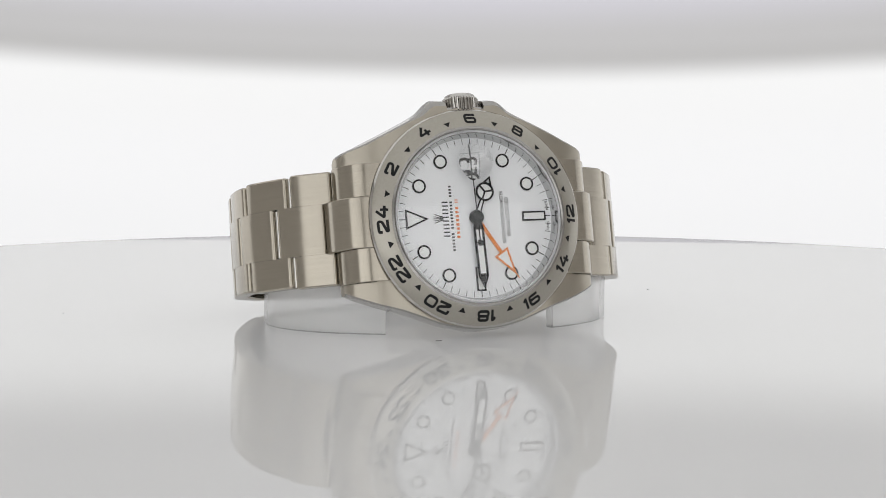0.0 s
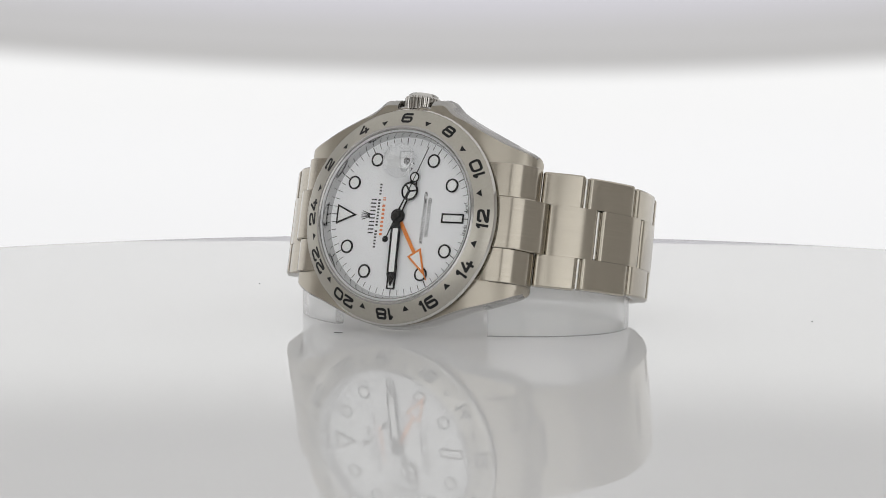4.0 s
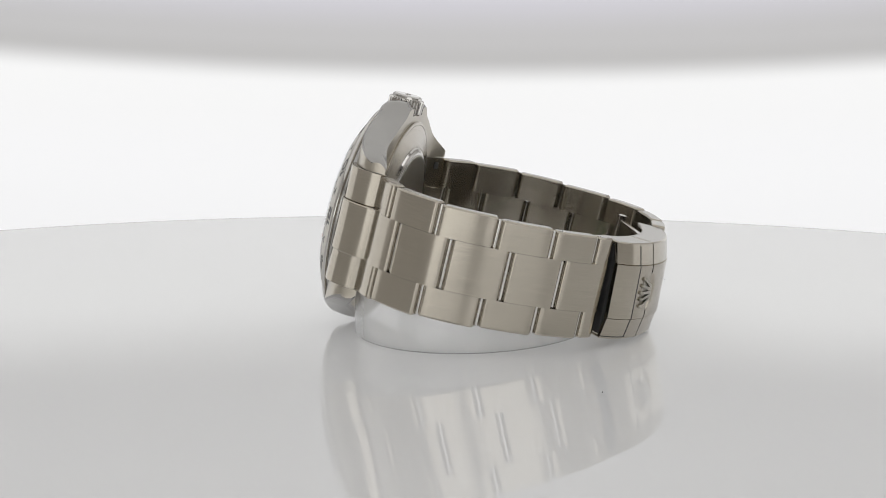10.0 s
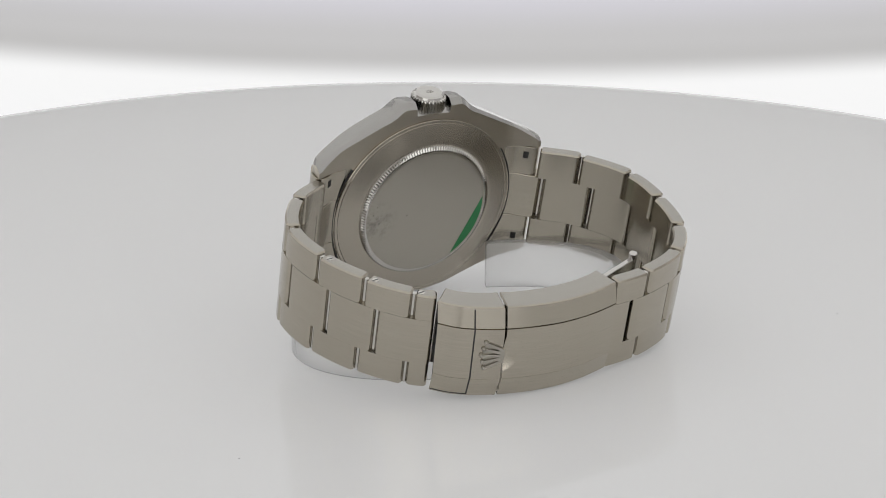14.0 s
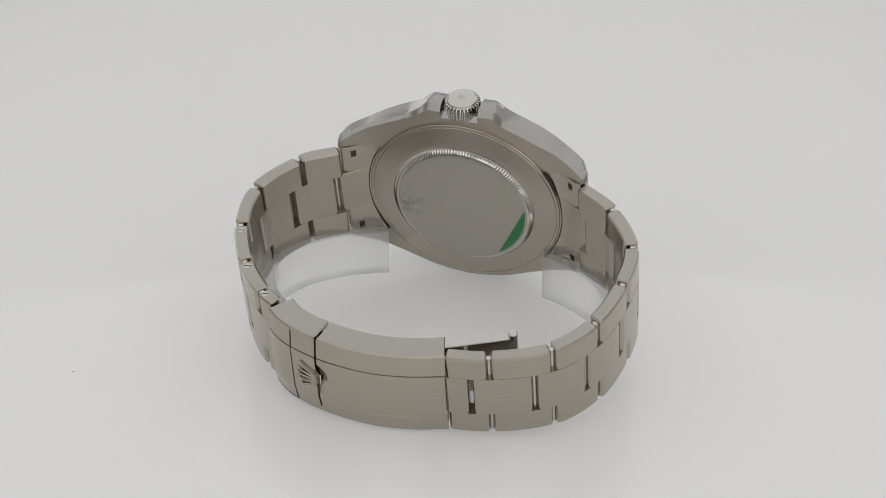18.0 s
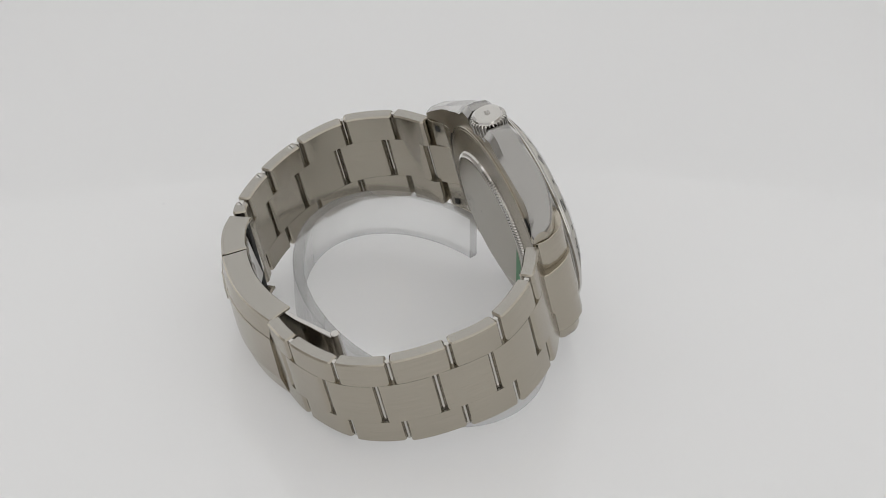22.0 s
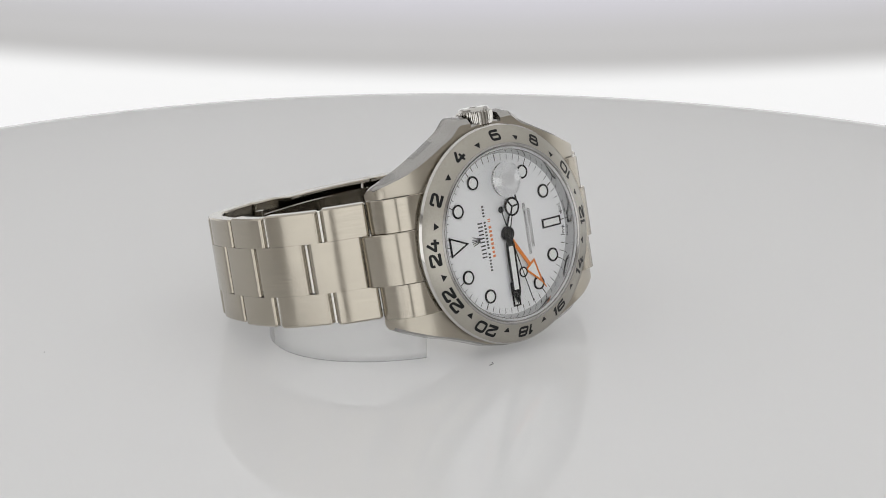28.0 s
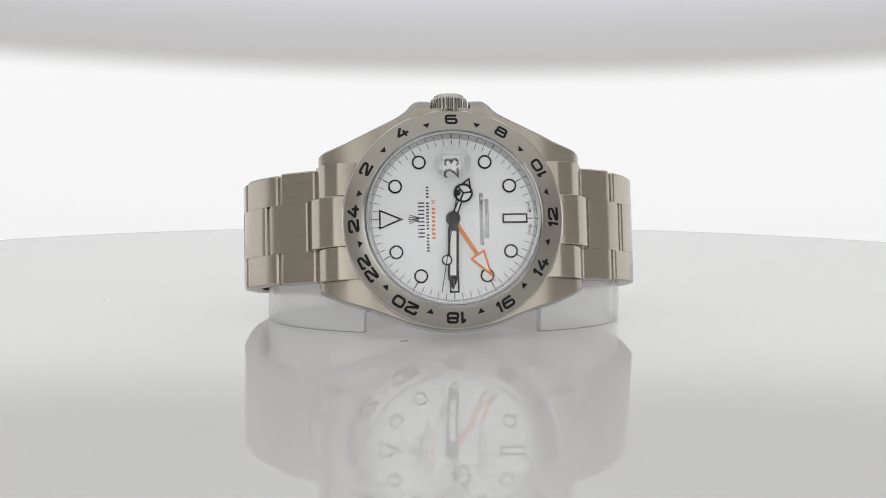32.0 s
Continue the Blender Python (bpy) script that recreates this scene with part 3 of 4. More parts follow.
def build_dial(watch):
    dial = part("dial", lathe([(0, 0), (15.35, 0), (15.35, 0.6), (0, 0.6)], 120), WHITE, watch, "glossy white dial with black-ringed markers", SEAT)
    part("flange", lathe([(15.2, 0.0), (15.8, -1.75), (15.95, -1.75), (15.95, 0.3), (15.2, 0.3), (15.2, 0.0)], 140), REHAUT, dial, "polished steel inner flange ring")
    for i in range(60):
        long = 1.05 if i % 5 else 1.25
        w = 0.055 if i % 5 else 0.085
        part("minute_tick", slab(clock([(-w, 15.05 - long), (w, 15.05 - long), (w, 15.05), (-w, 15.05)], 6 * i - 90), -0.02, 0.01), PRINT, dial, smooth=False)
    for h in (1, 2, 4, 5, 7, 8, 10, 11):
        (x, z), = clock([(0, 12.4)], 30 * h - 90)
        mk = part("hour_marker", slab(circle(x, z, 1.32), -0.22, 0.01, circle(x, z, 1.0)), BLACK, dial)
        part("lume_dot", slab(circle(x, z, 1.01), -0.14, 0.01), LUME, mk)
    shapes = [[(-13.85, 1.9), (-13.85, -1.9), (-9.35, 0)], [(9.3, 0.9), (14.0, 0.9), (14.0, -0.9), (9.3, -0.9)], [(0.9, -9.3), (0.9, -13.9), (-0.9, -13.9), (-0.9, -9.3)]]
    for s in shapes:
        mk = part("hour_marker", slab(s, -0.22, 0.01, shrink(s, 0.30)), BLACK, dial, smooth=False)
        part("lume_bar", slab(shrink(s, 0.29), -0.14, 0.01), LUME, mk, smooth=False)
    # maker's sign and name as plain shapes; model lines as bars
    sign = bmesh.new()
    for k in (-0.62, -0.3, 0.0, 0.3, 0.62):
        slab([(-6.75, k * 0.55 - 0.09), (-8.5 + abs(k) * 0.5, k * 1.35 - 0.07), (-8.5 + abs(k) * 0.5, k * 1.35 + 0.07), (-6.75, k * 0.55 + 0.09)], -0.05, 0.01, bm=sign)
    part("dial_sign", slab([(-6.85, -0.5), (-6.85, 0.5), (-6.45, 0.4), (-6.45, -0.4)], -0.05, 0.01, bm=sign), PRINT, dial, smooth=False)

    def bars(name, x, half, spans, mat):
        for a, b in spans:
            part(name, slab([(x - half, a), (x + half, a), (x + half, b), (x - half, b)], -0.03, 0.01), mat, dial, smooth=False)

    for i in range(5):
        bars("name_bar", -5.95, 0.58, [(-3.45 + 1.42 * i, -3.2 + 1.42 * i), (-2.75 + 1.42 * i, -2.5 + 1.42 * i)], PRINT)
    bars("print_bar", -4.75, 0.24, [(-6.15 + 0.6 * i, -5.83 + 0.6 * i) for i in range(21) if i not in (6, 16)], PRINT)
    bars("print_bar", -3.65, 0.3, [(-3.75 + 0.78 * i, -3.3 + 0.78 * i) for i in range(8)] + [(2.95, 3.15), (3.35, 3.55)], ORANGE_PRINT)
    for text, x, length in (("SUPERLATIVE CHRONOMETER", 5.35, 9.9), ("OFFICIALLY CERTIFIED", 6.35, 7.4)):
        bm = lettering(text, 0.98, 1, 0.012)
        w = max(v.co.x for v in bm.verts) * 2
        for v in bm.verts:
            v.co.x *= length / w
        part("dial_text", dial_text(bm, x, 0), PRINT, dial, smooth=False)
    for text, z in (("SWISS", -1.95), ("MADE", 1.95)):
        bm = lettering(text, 0.72, 0.9, 0.01)
        for v in bm.verts:
            a = (z + v.co.x) / 14.55
            r = 14.55 - v.co.y
            v.co = (r * math.cos(a), -0.03, r * math.sin(a))
        part("dial_text", bm, PRINT, dial, smooth=False)
    # date window: a recessed frame and the date disc with 23
    win = [(0.97, 8.8), (0.97, 11.4), (-0.97, 11.4), (-0.97, 8.8)]
    dw = part("date_window", slab(win, -0.05, 0.01, shrink(win, 0.09)), plain("date_frame", (0.55, 0.56, 0.57), 0.5), dial, smooth=False)
    part("date_disc", slab(shrink(win, 0.08), -0.02, 0.01), plain("date_white", (0.85, 0.86, 0.87), 0.5), dw, smooth=False)
    part("date_numeral", dial_text(lettering("23", 2.0, 1.0, 0.02), 0, 10.1, -0.04), BLACK, dw, smooth=False)
    return dial


def build_pointers(watch):
    def turned(shape, deg):
        return clock(shape, deg)

    a = 22.5
    bm = slab(turned([(-0.62, 0), (-0.45, 3.6), (0.45, 3.6), (0.62, 0)], a), -0.62, -0.5)
    (cx, cz), = clock([(0, 5.2)], a)
    slab(circle(cx, cz, 1.8), -0.64, -0.5, circle(cx, cz, 1.42), bm=bm)
    for k in (0, 120, 240):
        spoke = [(x + cx, z + cz) for x, z in clock([(-0.17, 0), (-0.17, 1.5), (0.17, 1.5), (0.17, 0)], a + 180 + k)]
        slab(spoke, -0.64, -0.5, bm=bm)
    tip = turned([(-0.95, 6.75), (0, 8.4), (0.95, 6.75)], a)
    slab(tip, -0.62, -0.5, shrink(tip, 0.3), bm=bm)
    hour = part("hour_hand", bm, BLACK, watch, "black hour hand with a three-spoked round head", SEAT, smooth=False)
    part("lume", slab(circle(cx, cz, 1.43), -0.58, -0.51), LUME, hour, smooth=False)
    part("lume", slab(turned([(-0.25, 1.2), (-0.2, 3.4), (0.2, 3.4), (0.25, 1.2)], a), -0.66, -0.6), LUME, hour, smooth=False)
    # 24-hour hand
    a = 147.0
    bm = slab(turned([(-0.4, 0), (-0.33, 8.1), (0.33, 8.1), (0.4, 0)], a), -0.40, -0.28)
    head = turned([(-1.6, 8.0), (0, 13.2), (1.6, 8.0)], a)
    slab(head, -0.40, -0.28, shrink(head, 0.36), bm=bm)
    slab(turned([(-0.13, 12.0), (-0.06, 14.1), (0.06, 14.1), (0.13, 12.0)], a), -0.40, -0.28, bm=bm)
    g = part("twenty_four_hour_hand", bm, ORANGE, watch, "orange hand with a hollow arrow head", SEAT, smooth=False)
    part("lume", slab(shrink(head, 0.35), -0.36, -0.3), LUME, g, smooth=False)
    # minute hand
    m = [(-0.5, 0), (-1.05, 2.2), (-1.02, 11.2), (0, 13.5), (1.02, 11.2), (1.05, 2.2), (0.5, 0)]
    minute = part("minute_hand", slab(m, -0.86, -0.74), BLACK, watch, "black minute hand with a white lume strip", SEAT, smooth=False)
    part("lume", slab([(-0.56, 2.4), (-0.56, 10.7), (0.56, 10.7), (0.56, 2.4)], -0.9, -0.8), LUME, minute, smooth=False)
    # seconds hand
    bm = slab([(-0.11, -4.6), (-0.07, 14.2), (0.07, 14.2), (0.11, -4.6)], -1.08, -1.0)
    slab(circle(0, 8.0, 1.02, 32), -1.1, -1.0, circle(0, 8.0, 0.74, 32), bm=bm)
    slab(circle(0, -4.9, 0.62, 28), -1.1, -1.0, bm=bm)
    second = part("seconds_hand", bm, BLACK, watch, "thin black seconds hand with a lume ring", SEAT, smooth=False)
    part("lume", slab(circle(0, 8.0, 0.75, 32), -1.06, -1.02), LUME, second, smooth=False)
    hub = lathe([(0, -1.3), (0.55, -1.3), (0.62, -1.2), (0.62, -1.0), (1.3, -0.92), (1.36, -0.8), (1.36, -0.2), (0.8, 0)], 40)
    part("hand_hub", hub, BLACK, watch, "", SEAT)
    return minute, second


def build_crystal(watch):
    c = part("crystal", lathe([(0, -2.75), (15.75, -2.75), (16.15, -2.4), (16.18, -2.1), (0, -2.1)], 120), CRYSTAL, watch, "flat clear sapphire crystal", SEAT)
    c.visible_shadow = False
    bm = bmesh.new()
    n, rings, wide, bow, zl = 64, 14, 3.4, 5.7, 10.3
    rows = []
    for k in range(rings + 1):
        r = wide * k / rings
        y = -2.78 - (math.sqrt(bow * bow - r * r) - math.sqrt(bow * bow - wide * wide))
        rows.append([bm.verts.new((0, y, zl))] if k == 0 else [bm.verts.new((r * math.sin(2 * math.pi * i / n), y, zl + r * math.cos(2 * math.pi * i / n))) for i in range(n)])
    for a, b in zip(rows, rows[1:]):
        for i in range(n):
            j = (i + 1) % n
            bm.faces.new((a[0], b[j], b[i]) if len(a) == 1 else (a[i], a[j], b[j], b[i]))
    lens = part("date_lens", bm, LENS, c, "round magnifying lens over the date")
    lens.visible_shadow = False
    # the flat inner face of the lens, under the crystal, turned to the dial
    bm = bmesh.new()
    bm.faces.new([bm.verts.new((3.25 * math.sin(2 * math.pi * i / n), -2.06, zl + 3.25 * math.cos(2 * math.pi * i / n))) for i in range(n)])
    base = part("inner_face", bm, LENS_BASE, lens, smooth=False)
    if base.data.polygons[0].normal.y < 0:
        base.data.flip_normals()
    base.visible_shadow = False
    part("crystal_gasket", lathe([(16.0, -1.9), (16.3, -2.05), (16.36, -1.9), (16.36, 0.2), (16.0, 0.2), (16.0, -1.9)], 120), GASKET, c)


def build_back(watch):
    back = part("case_back", lathe([(19.5, 6.2), (19.5, 6.95), (19.4, 7.05), (18.95, 7.1), (18.88, 7.04), (18.8, 7.12), (15.3, 7.65), (14.9, 7.72), (13.9, 7.75), (13.9, 6.2), (19.5, 6.2)], 140), BACK_STEEL, watch, "turned steel case back with a fluted edge", SEAT)
    bm = bmesh.new()
    n = 150
    rows = [[], [], [], []]
    for i in range(n * 2):
        a = 2 * math.pi * i / (2 * n)
        r = 14.35 if i % 2 else 14.0
        for k, (dr, y) in enumerate(((0.25, 7.6), (0.0, 8.1), (-0.55, 8.5), (-0.9, 8.55))):
            rr = r + dr if k < 2 else 14.2 + dr - (0.14 if i % 2 == 0 and k == 2 else 0)
            rows[k].append(bm.verts.new((rr * math.sin(a), y, rr * math.cos(a))))
    for p, q in zip(rows, rows[1:]):
        for i in range(2 * n):
            j = (i + 1) % (2 * n)
            bm.faces.new((p[i], p[j], q[j], q[i]))
    part("fluted_ring", bm, POLISHED, back, "fluted coin-edge ring", smooth=False)
    film = part("film_disc", lathe([(0, 8.63), (12.8, 8.63), (12.9, 8.63), (13.4, 8.5), (13.4, 8.0), (0, 8.0)], 96), FILM, back, "grey protective film, smudged near the edge")
    for x, z, r in ((11.9, 0.9, 0.2), (10.4, -1.2, 0.28), (4.3, -0.3, 0.2), (11.2, 2.6, 0.15)):
        rnd = random.Random(int(x * 100 + z * 10))
        blob = [(x + r * rnd.uniform(0.45, 1.1) * math.sin(k * math.pi / 8), z + r * rnd.uniform(0.5, 1.5) * math.cos(k * math.pi / 8)) for k in range(16)]
        part("smudge", slab(blob, 8.62, 8.64), SMUDGE, film, smooth=False)
    # the green sticker shows along one side of the film
    pts = []
    a0, a1 = math.atan2(-13.1, 1.55), math.atan2(-7.2, -11.0)
    for i in range(15):
        a = a0 + (a1 - a0) * i / 14
        pts.append((12.85 * math.sin(a), 12.85 * math.cos(a)))
    part("green_sticker", slab(pts, 8.62, 8.69), GREEN, back, "green sticker edge", smooth=False)


def build_crown(watch):
    bm = bmesh.new()
    n = 30
    y0 = 3.75
    rows = []
    for z, ra, rb in ((20.6, 2.9, 2.9), (20.75, 3.25, 3.0), (21.0, 3.45, 3.12), (23.2, 3.5, 3.1), (23.5, 3.35, 3.05), (23.6, 3.0, 3.0), (24.0, 2.9, 2.9), (24.25, 2.5, 2.5)):
        ring = []
        for i in range(n * 4):
            a = 2 * math.pi * i / (4 * n)
            r = ra if i % 4 in (0, 1) else rb
            ring.append(bm.verts.new((r * math.sin(a), y0 + r * math.cos(a), z)))
        rows.append(ring)
    for p, q in zip(rows, rows[1:]):
        for i in range(4 * n):
            bm.faces.new((p[i], p[(i + 1) % (4 * n)], q[(i + 1) % (4 * n)], q[i]))
    bm.faces.new(rows[-1])
    bm.faces.new(rows[0][::-1])
    crown = part("crown", bm, POLISHED, watch, "fluted steel winding crown", SEAT, smooth=False)
    bm = bmesh.new()
    for k in (-2, -1, 0, 1, 2):
        o = [(k * 0.22 - 0.07, y0 - 0.5), (k * 0.22 + 0.07, y0 - 0.5), (k * 0.34 + 0.07, y0 + 0.6 - abs(k) * 0.1), (k * 0.34 - 0.07, y0 + 0.6 - abs(k) * 0.1)]
        prism(o, 24.2, 24.33, bm=bm)
    part("crown_sign", bm, POLISHED, crown, "small raised maker's sign", smooth=False)


PLUS = [(25.4, 8.1), (32.4, 12.9), (37.9, 22.9), (36.9, 34.0), (32.4, 43.5), (26.2, 50.6), (19.6, 54.3)]
MINUS = [(-25.5, 8.1), (-32.6, 13.2), (-38.7, 22.6), (-39.2, 33.0), (-36.6, 43.9), (-30.3, 52.2), (-19.8, 57.0), (-9.0, 58.6)]
THICK = 2.75


def lift_z(x, y, z):
    k = max(0.0, y - 6) / 52
    return (x, y - 0.028 * z * k, z + 1.65 * k)


def link_outline(nodes, u0, u1, gap=0.38, steps=6, thick=THICK, proud=0.0):
    """A link's outline in x, y along the bracelet's curve, with rounded ends."""
    length = (spline(nodes, u1) - spline(nodes, u0)).length
    rad = 0.75
    arc = [(rad * (1 - math.cos(radians(a))), rad * (1 - math.sin(radians(a)))) for a in (0, 15, 30, 45, 60, 75)]
    flat = [(rad + (length - 2 * gap - 2 * rad) * i / steps, 0.0) for i in range(steps + 1)]
    whole = arc + flat + [(length - 2 * gap - d, c) for d, c in reversed(arc)]
    outer, inner = [], []
    for d, cut in whole:
        u = u0 + (u1 - u0) * (gap + d) / length
        p = spline(nodes, u)
        t = (spline(nodes, u + 0.02) - spline(nodes, u - 0.02)).normalized()
        nrm = Vector((t.y, -t.x))
        if nrm.dot(p - Vector((0, 30))) < 0:
            nrm = -nrm
        outer.append(tuple(p + nrm * (proud - cut)))
        inner.append(tuple(p + nrm * (proud - thick + cut * 0.9)))
    return outer + inner[::-1]


def half_width(y):
    k = max(0.0, min(1.0, (y - 6) / 52))
    return 10.95 - 1.75 * k, 4.75 - 0.35 * k


def build_links(watch):
    for nodes, count, last, mid in ((PLUS, 5, 5.6, 0.30), (MINUS, 6, 6.75, 0.32)):
        spans = [(i if i else -0.05, i + 1) for i in range(count)] + [(count, last)]
        for u0, u1 in spans:
            hw, cw = half_width((spline(nodes, u0).y + spline(nodes, u1).y) / 2)
            for s in (-1, 1):
                z0, z1 = sorted((s * (cw + 0.015), s * hw))
                lk = part("outer_link", prism(link_outline(nodes, u0, u1), z0, z1, (0, 0.3) if s > 0 else (0.3, 0), shear=lift_z, cap=1), [LINK_STEEL, LINK_SIDE], watch, m=SEAT)
                if nodes is PLUS and u0 >= 3 and s > 0:
                    p = spline(nodes, u0 + (0.16 if u0 < 5 else 0.14))
                    t = (spline(nodes, u0 + 0.2) - spline(nodes, u0 + 0.1)).normalized()
                    c = p + Vector((-t.y, t.x)) * THICK / 2
                    zt = lift_z(c.x, c.y, hw)[2]
                    bm = prism([(c.x + 0.62 * math.cos(q * math.pi / 8), c.y + 0.62 * math.sin(q * math.pi / 8)) for q in range(16)], zt - 0.2, zt + 0.04)
                    part("screw_head", bm, POLISHED, lk)
                    # a dark bar on the head stands in for the slot's shade
                    d = Vector((1, 0.15)).normalized()
                    e = Vector((-d.y, d.x)) * 0.1
                    part("screw_slot", prism([tuple(c + d * 0.58 + e), tuple(c - d * 0.58 + e), tuple(c - d * 0.58 - e), tuple(c + d * 0.58 - e)], zt + 0.02, zt + 0.06), DARK, lk, smooth=False)
        def pin(u, z0, z1):
            p = spline(nodes, u)
            t = (spline(nodes, u + 0.02) - spline(nodes, u - 0.02)).normalized()
            nrm = Vector((-t.y, t.x))
            nrm = nrm if nrm.dot(Vector((0, 30)) - p) > 0 else -nrm
            c = p + nrm * THICK * 0.4
            ring = [(c.x + 0.48 * math.cos(q * math.pi / 6), c.y + 0.48 * math.sin(q * math.pi / 6)) for q in range(12)]
            part("link_pin", prism(ring, z0, z1, shear=lift_z), POLISHED, watch, m=SEAT)

        for i in range(1, count + 1):
            hw, cw = half_width(spline(nodes, i).y)
            for z0, z1 in ((-hw + 0.3, -cw), (cw, hw - 0.3)):
                pin(i, z0, z1)
        for i in range(count):
            u0, u1 = (i + mid if i else 0.14), i + 1 + mid
            if u1 > last + 0.05 or (nodes is PLUS and i == count - 1):
                u1 = last
            hw, cw = half_width(spline(nodes, i + 0.8).y)
            part("centre_link", prism(link_outline(nodes, u0, u1, proud=0.03), -cw, cw, 0, shear=lift_z), LINK_STEEL, watch, m=SEAT)
            pin(u0, -cw + 0.2, cw - 0.2)
        if nodes is MINUS:
            hw, cw = half_width(57)
            part("centre_link", prism(link_outline(nodes, 6 + mid, 6.8, proud=0.03), -cw, cw, 0, shear=lift_z), LINK_STEEL, watch, m=SEAT)


def build_end_links(watch):
    for s in (-1, 1):
        side = [(17.2, 0.85), (19.4, 0.95), (21.2, 1.35), (22.8, 2.2), (24.0, 3.6), (24.9, 5.3), (25.3, 7.0), (25.1, 8.2), (24.3, 8.9), (23.0, 8.7), (20.8, 7.15), (19.6, 6.95), (17.2, 6.5)]
        mid = [(17.2, 0.8), (19.8, 0.85), (21.8, 1.25), (23.6, 2.1), (25.0, 3.6), (26.1, 5.6), (26.9, 8.0), (26.7, 9.1), (25.8, 9.9), (24.6, 10.0), (22.6, 8.7), (20.8, 7.2), (19.8, 6.97), (17.2, 6.5)]
        for z0, z1 in ((-11.06, -4.82), (4.82, 11.06)):
            part("end_link", prism([(s * x, y) for x, y in side], z0, z1, 0.08), LINK_STEEL, watch, "curved steel end link between the lugs", SEAT)
        part("end_link", prism([(s * x, y) for x, y in mid], -4.8, 4.8, 0.15), LINK_STEEL, watch, "raised centre of the end link", SEAT)
        # raised dark blocks stand in for the shade in the openings
        for z in (-9.6, 9.3):
            a, b = Vector((21.6, 7.72)), Vector((22.5, 8.35))
            nrm = Vector((-0.61, 0.79))
            o = [a + nrm * 0.06, b + nrm * 0.06, b - nrm * 0.8, a - nrm * 0.8]
            part("spring_bar_slot", prism([(s * p.x, p.y) for p in o], z - 0.72, z + 0.72), DARK, watch, "dark block standing in for the shade in the spring bar opening", SEAT, smooth=False)
        # thin dark joint round the case back
        out = [(s * 20.0 * math.cos(radians(k)), 20.0 * math.sin(radians(k))) for k in range(-33, 34, 3)]
        inn = [(s * 19.8 * math.cos(radians(k)), 19.8 * math.sin(radians(k))) for k in range(33, -34, -3)]
        part("end_link_joint", slab(out + inn, 6.4, 7.01), DARK, watch, m=SEAT, smooth=False)


CLASP = [(24.6, 53.0), (19.5, 57.3), (12.0, 60.0), (3.0, 61.2), (-5.0, 60.6), (-12.0, 58.8), (-15.0, 57.7)]


def clasp_band(u0, u1, depth, steps=12, proud=0.0):
    outer, inner = [], []
    for i in range(steps + 1):
        u = u0 + (u1 - u0) * i / steps
        p = spline(CLASP, u)
        t = (spline(CLASP, u + 0.02) - spline(CLASP, u - 0.02)).normalized()
        nrm = Vector((t.y, -t.x))
        if nrm.y < 0:
            nrm = -nrm
        outer.append(tuple(p + nrm * proud))
        inner.append(tuple(p - nrm * depth))
    return outer + inner[::-1]


